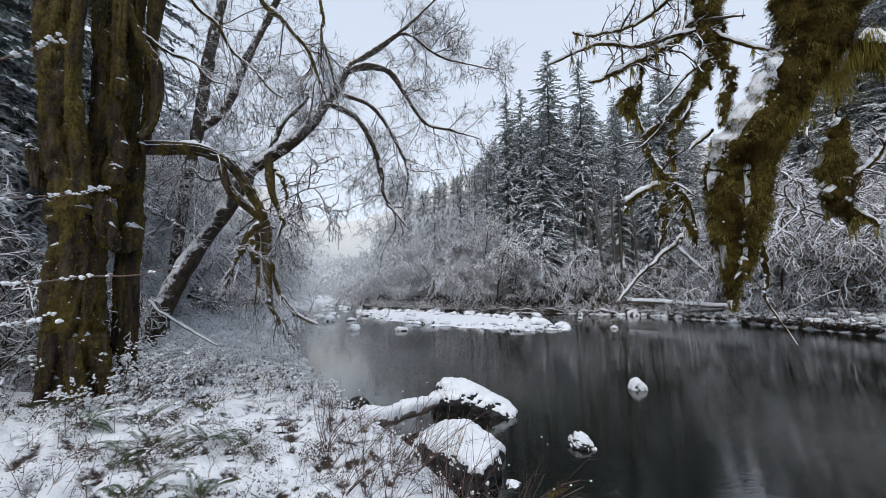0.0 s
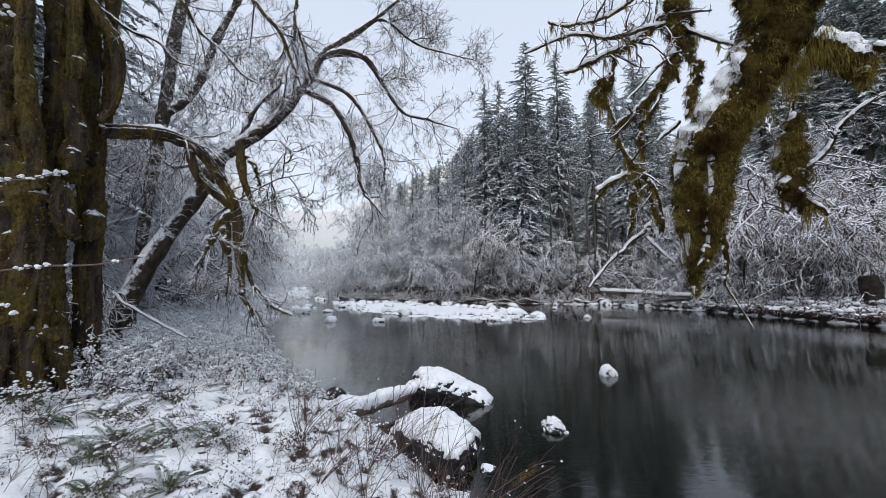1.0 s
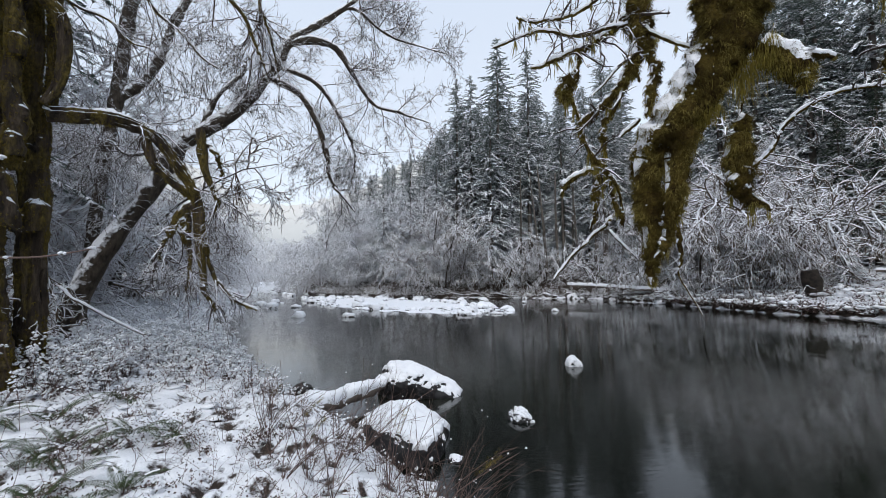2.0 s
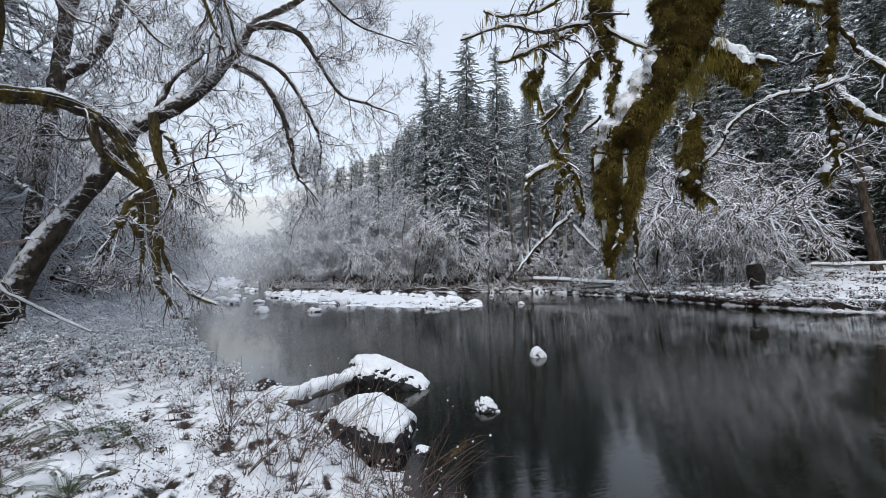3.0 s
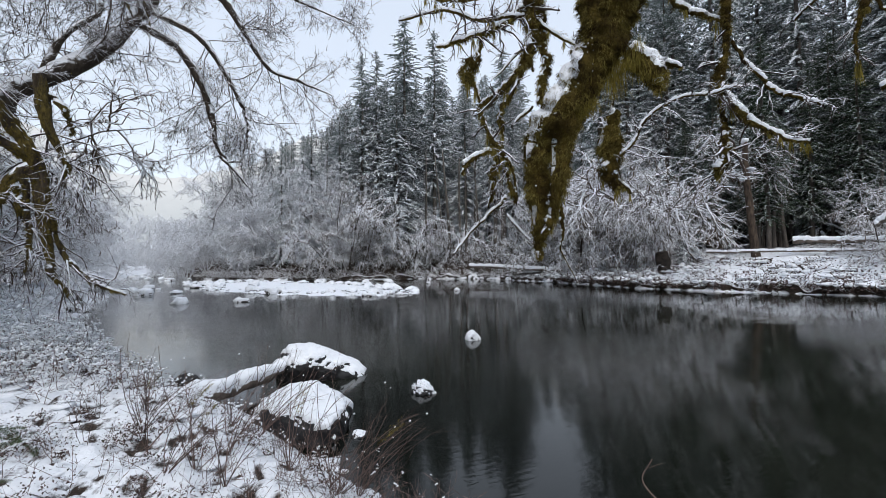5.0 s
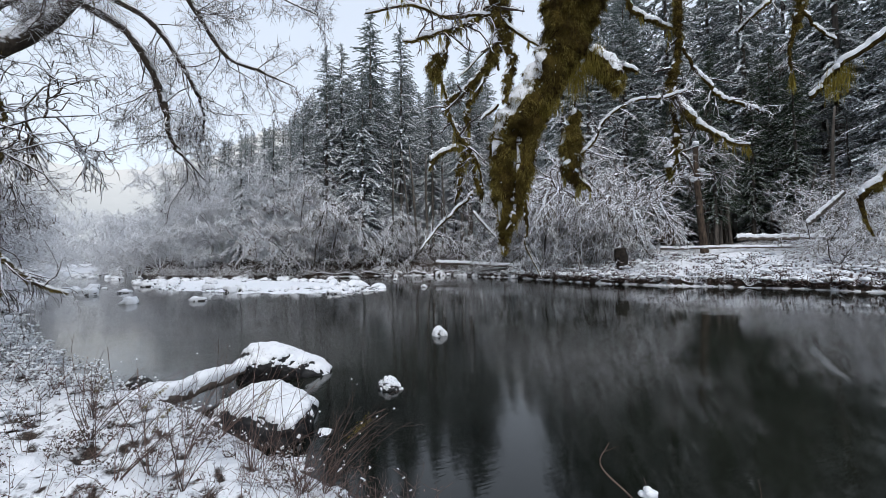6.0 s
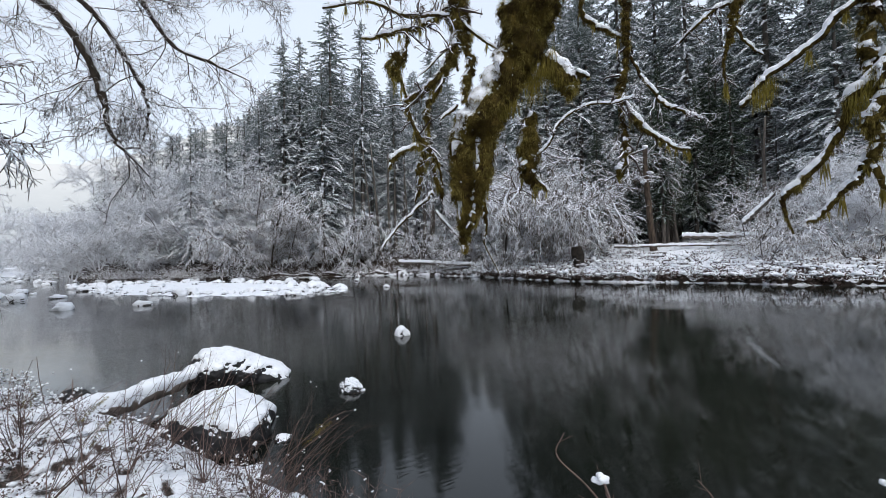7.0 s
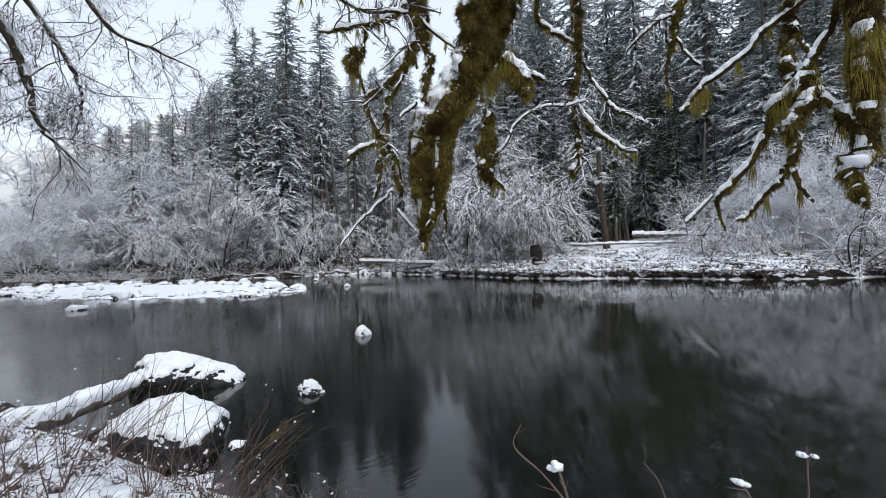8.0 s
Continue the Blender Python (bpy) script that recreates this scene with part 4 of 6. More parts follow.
def slim_trunk(x, y, tall, lean, seed):
    """A slender bare trunk with a few dead stubs, in the shade of the far forest."""
    g = np.random.default_rng(seed)
    ob = thing("dead_tree", (x, y, float(height(x, y)) - 0.2), "slender grey bare trunk standing in the shaded forest edge", "tree", "bare trunks of the far forest")
    u = np.linspace(0, 1, 10)
    p = np.stack([lean * tall * u**1.3, 0.3 * np.sin(u * 3 + seed), tall * u], -1)
    s = Soup()
    tubes(s, p, np.linspace(0.19, 0.07, 10) * g.uniform(0.7, 1.2), 8)
    q, r = grow(g, p[None], np.full((1, 10), 0.05), 12, 0.2, 1.0, (60, 95), (0.5, 1.6), 0.4, 4, 0.05, 0.12, 0.5, 0.02)
    tubes(s, q, r, 4)
    part("trunk", s, fir_bark_mat, ob)


rng = np.random.default_rng(61)
for x, y, tall, lean in ((17.4, 44.2, 13, -0.07), (18.4, 44.8, 14, -0.05), (19.6, 44.0, 13, 0.0), (20.6, 44.6, 12, 0.02), (21.4, 43.0, 12, -0.02), (22.0, 44.5, 13, 0.0), (15.8, 46.4, 14, 0.01), (23.4, 40.6, 12, 0.01)):
    slim_trunk(x, y, tall, lean, int(100 * x))
for k in range(22):
    a, d = math.radians(rng.uniform(60, 72)), rng.uniform(43, 50)
    slim_trunk(d * math.sin(a), d * math.cos(a), rng.uniform(7, 12), rng.uniform(-0.03, 0.03), 300 + k)


# ---- traced limbs ----
MAPLE = {
    "stem_a": [(-5.874, 4.792, 12.307, 0.05), (-5.824, 4.992, 9.907, 0.178), (-5.574, 5.092, 7.707, 0.238), (-5.542, 5.127, 6.828, 0.245), (-5.503, 5.169, 5.974, 0.246), (-5.473, 5.201, 5.302, 0.236), (-5.421, 5.255, 4.653, 0.24), (-5.348, 5.329, 3.933, 0.257), (-5.272, 5.405, 3.461, 0.271), (-5.202, 5.472, 2.822, 0.293), (-5.178, 5.495, 2.262, 0.3), (-5.163, 5.509, 1.79, 0.307), (-5.14, 5.53, 1.323, 0.309), (-5.096, 5.571, 0.707, 0.345)],
    "flank": [(-5.156, 5.054, 6.76, 0.062), (-5.144, 5.066, 6.243, 0.079), (-5.148, 5.062, 5.723, 0.084), (-5.136, 5.075, 5.142, 0.094), (-5.101, 5.11, 4.665, 0.105), (-5.051, 5.159, 4.279, 0.116), (-5.004, 5.205, 3.81, 0.11), (-4.948, 5.258, 3.345, 0.07)],
    "stem_b": [(-5.565, 5.181, 12.536, 0.05), (-5.515, 5.381, 10.136, 0.118), (-5.265, 5.481, 7.936, 0.157), (-5.224, 5.52, 6.997, 0.168), (-5.198, 5.545, 6.35, 0.172), (-5.182, 5.559, 5.892, 0.156), (-5.176, 5.565, 5.435, 0.14), (-5.147, 5.592, 4.997, 0.146), (-5.131, 5.606, 4.467, 0.163), (-5.139, 5.599, 3.94, 0.172), (-5.128, 5.609, 3.428, 0.163), (-5.109, 5.627, 2.842, 0.166), (-5.058, 5.673, 2.104, 0.152), (-5.006, 5.718, 1.456, 0.15), (-4.951, 5.766, 0.736, 0.154)],
    "stem_c": [(-4.96, 5.519, 7.383, 0.102), (-4.958, 5.52, 6.614, 0.099), (-4.953, 5.525, 6.054, 0.083), (-4.933, 5.543, 5.696, 0.076), (-4.894, 5.577, 5.26, 0.123), (-4.908, 5.565, 4.893, 0.094), (-4.908, 5.565, 4.538, 0.099), (-4.848, 5.617, 4.164, 0.126), (-4.884, 5.586, 3.849, 0.117), (-4.836, 5.627, 3.517, 0.065)],
    "stem_d": [(-5.419, 5.651, 12.822, 0.05), (-5.369, 5.851, 10.422, 0.091), (-5.119, 5.951, 8.222, 0.122), (-5.114, 5.956, 7.279, 0.126), (-5.098, 5.969, 6.473, 0.107), (-5.077, 5.987, 5.985, 0.114), (-5.057, 6.004, 5.405, 0.127), (-5.042, 6.017, 4.832, 0.11), (-4.984, 6.065, 4.281, 0.131), (-4.99, 6.059, 3.811, 0.157), (-4.976, 6.071, 3.172, 0.168), (-4.952, 6.091, 2.545, 0.166), (-4.939, 6.102, 1.93, 0.162), (-4.925, 6.113, 1.327, 0.172), (-4.912, 6.124, 0.902, 0.183)],
    "stem_e": [(-5.125, 5.764, 12.721, 0.05), (-5.075, 5.964, 10.321, 0.089), (-4.825, 6.064, 8.121, 0.119), (-4.836, 6.056, 7.052, 0.122), (-4.851, 6.044, 6.324, 0.087), (-4.832, 6.059, 5.533, 0.085), (-4.829, 6.062, 5.045, 0.076), (-4.836, 6.056, 4.448, 0.082)],
    "burl_a": [(-4.847, 5.392, 3.499, 0.061), (-4.815, 5.42, 3.26, 0.122), (-4.783, 5.448, 3.021, 0.128), (-4.731, 5.494, 2.825, 0.099), (-4.672, 5.544, 2.7, 0.044)],
    "burl_b": [(-4.868, 5.44, 4.613, 0.052), (-4.807, 5.493, 4.376, 0.098), (-4.76, 5.535, 4.133, 0.111), (-4.753, 5.541, 3.92, 0.059)],
    "knob_a": [(-4.744, 5.874, 2.745, 0.081), (-4.746, 5.872, 2.962, 0.129), (-4.758, 5.862, 3.091, 0.109), (-4.768, 5.854, 3.177, 0.041)],
    "knob_b": [(-4.75, 5.517, 3.658, 0.09), (-4.769, 5.5, 3.839, 0.115), (-4.78, 5.491, 3.938, 0.09), (-4.783, 5.488, 3.997, 0.032)],
    "knob_c": [(-5.489, 5.111, 3.528, 0.053), (-5.513, 5.085, 3.77, 0.069), (-5.539, 5.057, 3.966, 0.074), (-5.552, 5.042, 4.079, 0.032)],
    "knob_d": [(-4.836, 5.535, 5.012, 0.088), (-4.844, 5.528, 5.16, 0.108), (-4.85, 5.523, 5.266, 0.088), (-4.853, 5.52, 5.327, 0.034)],
    "root": [(-4.804, 5.496, 1.558, 0.116), (-4.737, 5.554, 1.09, 0.116), (-4.662, 5.617, 0.657, 0.07)],
    "root_b": [(-5.174, 5.22, 1.585, 0.114), (-5.171, 5.223, 1.15, 0.112), (-5.18, 5.215, 0.796, 0.08)],
    "root_c": [(-4.884, 5.222, 1.512, 0.075), (-4.855, 5.249, 1.145, 0.095), (-4.795, 5.304, 0.666, 0.085)],
    "curl": [(-5.052, 5.543, 7.211, 0.065), (-4.987, 5.601, 6.777, 0.072), (-4.909, 5.67, 6.397, 0.08), (-4.789, 5.772, 6.057, 0.089), (-4.663, 5.874, 5.814, 0.091), (-4.603, 5.921, 5.455, 0.084), (-4.6, 5.924, 5.073, 0.075), (-4.649, 5.885, 4.725, 0.073), (-4.736, 5.815, 4.501, 0.064)],
    "arch": [(-4.77, 5.917, 4.394, 0.096), (-4.484, 6.137, 4.479, 0.11), (-4.197, 6.336, 4.527, 0.116), (-3.951, 6.492, 4.485, 0.11), (-3.76, 6.604, 4.372, 0.094), (-3.596, 6.696, 4.145, 0.086), (-3.466, 6.764, 3.907, 0.087), (-3.333, 6.83, 3.665, 0.087), (-3.212, 6.888, 3.367, 0.088)],
    "arch_side": [(-3.859, 6.547, 4.403, 0.074), (-3.825, 6.567, 4.156, 0.074), (-3.738, 6.617, 3.918, 0.075), (-3.577, 6.706, 3.738, 0.076), (-3.412, 6.791, 3.605, 0.086), (-3.266, 6.862, 3.466, 0.078)],
    "hang_a": [(-3.26, 6.865, 3.332, 0.078), (-3.431, 6.782, 3.145, 0.066), (-3.484, 6.754, 2.941, 0.056), (-3.608, 6.689, 2.785, 0.046), (-3.652, 6.665, 2.587, 0.036), (-3.612, 6.687, 2.394, 0.018)],
    "hang_b": [(-3.213, 6.888, 3.388, 0.097), (-3.163, 6.911, 3.012, 0.087), (-3.141, 6.92, 2.707, 0.077), (-3.107, 6.936, 2.305, 0.058), (-3.048, 6.962, 1.906, 0.048), (-2.906, 7.022, 1.556, 0.019)],
    "hang_c": [(-3.207, 6.89, 4.631, 0.07), (-3.165, 6.909, 4.263, 0.08), (-3.118, 6.931, 3.951, 0.06), (-3.038, 6.967, 3.696, 0.05), (-2.957, 7.001, 3.441, 0.04), (-2.931, 7.012, 3.233, 0.02)],
    "hang_d": [(-3.312, 6.84, 3.205, 0.038), (-3.273, 6.859, 2.702, 0.038), (-3.247, 6.871, 2.303, 0.028), (-3.294, 6.849, 1.909, 0.019)],
    "hang_e": [(-3.142, 6.92, 2.911, 0.049), (-3.057, 6.958, 2.507, 0.039), (-2.881, 7.033, 2.005, 0.039), (-2.648, 7.124, 1.699, 0.03), (-2.321, 7.237, 1.539, 0.02)],
    "hang_f": [(-3.153, 6.915, 4.372, 0.04), (-2.967, 6.997, 4.129, 0.041), (-2.912, 7.02, 3.868, 0.02)],
    "hang_g": [(-3.444, 6.775, 3.094, 0.047), (-3.377, 6.808, 2.847, 0.038), (-3.326, 6.834, 2.6, 0.019)],
    "droop_a": [(-3.65, 6.66, 8.01, 0.056), (-3.38, 6.81, 7.55, 0.051), (-3.1, 6.94, 7.4, 0.049), (-2.88, 7.03, 7.16, 0.041), (-2.62, 7.13, 6.87, 0.038), (-2.47, 7.19, 6.41, 0.029), (-2.27, 7.25, 5.86, 0.015)],
    "droop_b": [(-4.65, 6.01, 7.64, 0.03), (-4.33, 6.25, 7.12, 0.029), (-4.03, 6.44, 6.88, 0.027), (-3.81, 6.58, 6.46, 0.025), (-3.47, 6.76, 6.18, 0.022), (-3.22, 6.89, 5.89, 0.014), (-2.99, 6.99, 5.77, 0.009)],
    "droop_c": [(-2.55, 7.16, 8.33, 0.036), (-2.42, 7.2, 7.62, 0.033), (-2.43, 7.2, 7.13, 0.029), (-2.23, 7.27, 6.57, 0.02), (-2.06, 7.32, 5.77, 0.01)],
    "droop_d": [(-5.03, 5.7, 6.37, 0.022), (-4.8, 5.89, 6.26, 0.02), (-4.57, 6.07, 6.12, 0.021), (-4.3, 6.27, 6.08, 0.019), (-4.09, 6.41, 5.83, 0.016), (-3.85, 6.55, 5.81, 0.008)],
}
ALDER = {
    "trunk": [(-6.72, 8.71, 0.49, 0.291), (-6.53, 8.85, 1.23, 0.249), (-6.07, 9.17, 2.77, 0.234), (-5.44, 9.56, 4.22, 0.246), (-5.04, 9.78, 5.24, 0.232), (-4.58, 10.0, 5.77, 0.215), (-3.82, 10.32, 6.62, 0.198), (-3.14, 10.54, 7.82, 0.174), (-2.71, 10.66, 8.7, 0.146), (-1.76, 10.86, 9.54, 0.096), (-0.76, 10.97, 10.51, 0.052), (0.28, 11.0, 11.66, 0.022)],
    "limb_a": [(-2.93, 10.6, 8.49, 0.131), (-2.23, 10.77, 8.77, 0.134), (-1.58, 10.89, 8.66, 0.114), (-1.04, 10.95, 7.86, 0.078), (-0.48, 10.99, 7.09, 0.056), (0.27, 11.0, 6.92, 0.04), (1.09, 10.95, 6.62, 0.016)],
    "limb_b": [(-3.2, 10.52, 7.47, 0.102), (-2.51, 10.71, 7.17, 0.106), (-2.03, 10.81, 6.41, 0.101), (-1.77, 10.86, 5.5, 0.079), (-1.65, 10.88, 4.84, 0.056), (-1.0, 10.95, 3.95, 0.016)],
    "limb_c": [(-2.99, 10.59, 7.84, 0.073), (-2.05, 10.81, 7.52, 0.077), (-1.39, 10.91, 6.54, 0.063), (-1.05, 10.95, 5.7, 0.04), (-1.01, 10.95, 4.94, 0.016)],
    "limb_d": [(-1.76, 10.86, 9.54, 0.074), (-1.1, 10.95, 9.93, 0.052), (-0.07, 11.0, 9.24, 0.038), (1.62, 10.88, 8.71, 0.015)],
    "limb_e": [(-4.69, 9.95, 5.52, 0.12), (-4.36, 10.1, 6.68, 0.068), (-3.85, 10.3, 7.44, 0.056), (-3.79, 10.33, 7.78, 0.042)],
    "limb_f": [(-5.26, 9.66, 5.12, 0.088), (-5.89, 9.29, 4.87, 0.047), (-6.19, 9.09, 5.09, 0.028), (-6.61, 8.79, 4.58, 0.016)],
}
TWIN = {
    "stem_a": [(-8.16, 11.38, 0.19, 0.215), (-8.12, 11.41, 0.82, 0.194), (-8.02, 11.47, 2.11, 0.175), (-7.85, 11.59, 5.37, 0.172), (-7.7, 11.69, 7.22, 0.182), (-7.57, 11.78, 9.74, 0.187), (-7.32, 11.93, 12.48, 0.156), (-7.32, 11.93, 16.12, 0.093)],
    "stem_b": [(-7.7, 11.69, 7.19, 0.16), (-7.09, 12.07, 8.16, 0.146), (-6.6, 12.35, 10.11, 0.133), (-5.9, 12.69, 12.48, 0.111), (-5.32, 12.95, 15.42, 0.07)],
}
MOSSY = {
    "limb": [(2.164, 1.851, 4.089, 0.253), (2.106, 1.914, 3.873, 0.236), (2.048, 1.973, 3.687, 0.218), (2.033, 1.988, 3.499, 0.193), (1.968, 2.05, 3.306, 0.174), (1.873, 2.133, 3.133, 0.171), (1.778, 2.209, 2.992, 0.159), (1.712, 2.259, 2.841, 0.129)],
    "tail": [(1.778, 2.209, 2.992, 0.159), (1.712, 2.259, 2.841, 0.129), (1.681, 2.281, 2.683, 0.098), (1.688, 2.276, 2.522, 0.09), (1.692, 2.273, 2.382, 0.07), (1.686, 2.277, 2.243, 0.054), (1.69, 2.275, 2.104, 0.043), (1.688, 2.276, 2.009, 0.015)],
    "lobe": [(1.83, 2.13, 3.009, 0.098), (1.801, 2.153, 2.856, 0.091), (1.79, 2.162, 2.701, 0.076), (1.781, 2.169, 2.546, 0.076), (1.756, 2.189, 2.419, 0.057), (1.721, 2.215, 2.297, 0.038), (1.698, 2.232, 2.18, 0.019)],
    "stub": [(2.142, 1.875, 3.373, 0.07), (2.204, 1.805, 3.294, 0.081), (2.238, 1.764, 3.199, 0.066), (2.256, 1.743, 3.105, 0.03)],
    "stub_tip": [(2.205, 1.804, 3.346, 0.024), (2.272, 1.722, 3.281, 0.023), (2.329, 1.647, 3.199, 0.009)],
    "stem_a": [(1.71, 2.25, 4.2, 0.044), (1.71, 2.25, 3.87, 0.039), (1.7, 2.25, 3.63, 0.033), (1.71, 2.24, 3.39, 0.032), (1.69, 2.26, 3.12, 0.023)],
    "stem_b": [(1.64, 2.29, 4.14, 0.052), (1.62, 2.31, 3.82, 0.048), (1.61, 2.31, 3.53, 0.047), (1.55, 2.35, 3.36, 0.033), (1.45, 2.41, 3.22, 0.029), (1.34, 2.47, 3.12, 0.022), (1.38, 2.45, 2.96, 0.019), (1.44, 2.42, 2.83, 0.022), (1.48, 2.39, 2.76, 0.019), (1.53, 2.36, 2.64, 0.012), (1.55, 2.35, 2.51, 0.005)],
    "stem_c": [(1.61, 2.31, 3.44, 0.019), (1.54, 2.36, 3.22, 0.016), (1.48, 2.39, 3.05, 0.023), (1.47, 2.4, 2.89, 0.008)],
    "stem_d": [(1.43, 2.42, 2.83, 0.016), (1.44, 2.42, 2.7, 0.032), (1.42, 2.43, 2.58, 0.027), (1.39, 2.45, 2.47, 0.016), (1.37, 2.45, 2.39, 0.005)],
    "stem_e": [(1.49, 2.39, 2.7, 0.011), (1.5, 2.38, 2.57, 0.016), (1.53, 2.36, 2.45, 0.019), (1.55, 2.36, 2.39, 0.005)],
    "knob": [(1.35, 2.47, 3.65, 0.009), (1.33, 2.48, 3.54, 0.015), (1.27, 2.51, 3.45, 0.047), (1.28, 2.5, 3.36, 0.045), (1.31, 2.49, 3.27, 0.014), (1.34, 2.47, 3.13, 0.012)],
    "twig_a": [(0.78, 2.69, 3.78, 0.009), (1.1, 2.58, 3.86, 0.014), (1.33, 2.48, 3.78, 0.016), (1.53, 2.36, 3.78, 0.015), (1.68, 2.27, 3.74, 0.015), (1.81, 2.17, 3.59, 0.013), (1.89, 2.1, 3.5, 0.009)],
    "twig_b": [(1.04, 2.6, 3.59, 0.011), (1.21, 2.53, 3.64, 0.018), (1.36, 2.46, 3.71, 0.021), (1.5, 2.38, 3.76, 0.021), (1.63, 2.3, 3.83, 0.023)],
    "twig_c": [(0.95, 2.64, 3.99, 0.011), (1.1, 2.58, 3.9, 0.012), (1.33, 2.48, 3.94, 0.014), (1.51, 2.38, 4.05, 0.016)],
    "twig_d": [(1.21, 2.54, 2.64, 0.014), (1.24, 2.52, 2.72, 0.02), (1.31, 2.49, 2.77, 0.02), (1.39, 2.45, 2.79, 0.017), (1.44, 2.42, 2.76, 0.013)],
    "twig_e": [(1.15, 2.56, 2.05, 0.006), (1.3, 2.49, 2.24, 0.01), (1.44, 2.42, 2.38, 0.012), (1.49, 2.39, 2.45, 0.013)],
    "twig_f": [(1.79, 2.19, 2.46, 0.016), (1.81, 2.17, 2.3, 0.018), (1.81, 2.17, 2.16, 0.011), (1.8, 2.18, 2.07, 0.007), (1.88, 2.11, 1.83, 0.003)],
    "twig_h": [(2.06, 1.95, 3.25, 0.007), (2.07, 1.94, 3.1, 0.008), (2.05, 1.95, 2.96, 0.009)],
    "hook": [(2.06, 1.95, 2.97, 0.013), (2.06, 1.95, 2.91, 0.05), (2.04, 1.96, 2.82, 0.069), (2.04, 1.96, 2.7, 0.064), (2.07, 1.93, 2.59, 0.045), (2.11, 1.9, 2.5, 0.036), (2.13, 1.87, 2.43, 0.01)],
    "hook_leg": [(2.03, 1.98, 2.66, 0.035), (2.01, 1.99, 2.59, 0.022), (2.01, 2.0, 2.53, 0.006)],
    "twig_g": [(2.08, 1.92, 2.69, 0.012), (2.13, 1.87, 2.76, 0.012), (2.18, 1.81, 2.9, 0.01), (2.25, 1.73, 2.97, 0.009), (2.32, 1.64, 3.0, 0.009), (2.4, 1.52, 2.99, 0.008), (2.47, 1.41, 3.01, 0.009)],
    "twig_i": [(1.66, 2.28, 3.36, 0.012), (1.61, 2.31, 3.51, 0.009), (1.49, 2.39, 3.4, 0.007), (1.41, 2.44, 3.32, 0.004)],
    "twig_j": [(1.65, 2.29, 3.1, 0.014), (1.6, 2.32, 3.05, 0.013), (1.55, 2.35, 3.0, 0.009)],
}
MOSSY_RIGHT = {
    "stem_a": [(2.82, 1.69, 4.45, 0.056), (2.82, 1.69, 3.99, 0.053), (2.83, 1.68, 3.53, 0.036), (2.81, 1.71, 3.17, 0.041), (2.87, 1.6, 2.93, 0.029), (2.97, 1.43, 2.75, 0.017), (3.02, 1.34, 2.71, 0.009)],
    "stem_b": [(2.81, 1.71, 3.2, 0.029), (2.8, 1.72, 2.9, 0.033), (2.79, 1.74, 2.65, 0.037), (2.78, 1.75, 2.58, 0.009)],
    "stem_c": [(2.84, 1.66, 3.48, 0.017), (2.94, 1.49, 3.13, 0.018), (3.01, 1.36, 2.98, 0.016), (3.05, 1.27, 2.92, 0.009)],
    "stem_d": [(2.68, 1.9, 4.24, 0.03), (2.64, 1.94, 3.96, 0.028), (2.73, 1.82, 3.75, 0.023), (2.82, 1.69, 3.62, 0.017)],
    "stem_e": [(3.15, 1.04, 4.09, 0.047), (3.14, 1.06, 3.77, 0.044), (3.13, 1.09, 3.53, 0.032), (3.1, 1.14, 3.26, 0.014), (3.11, 1.14, 3.11, 0.007)],
    "stem_f": [(3.14, 1.07, 3.67, 0.018), (3.07, 1.23, 3.63, 0.016), (3.0, 1.38, 3.49, 0.01)],
    "stem_g": [(3.12, 1.1, 3.54, 0.014), (3.16, 1.01, 3.34, 0.011), (3.18, 0.95, 3.26, 0.007)],
}
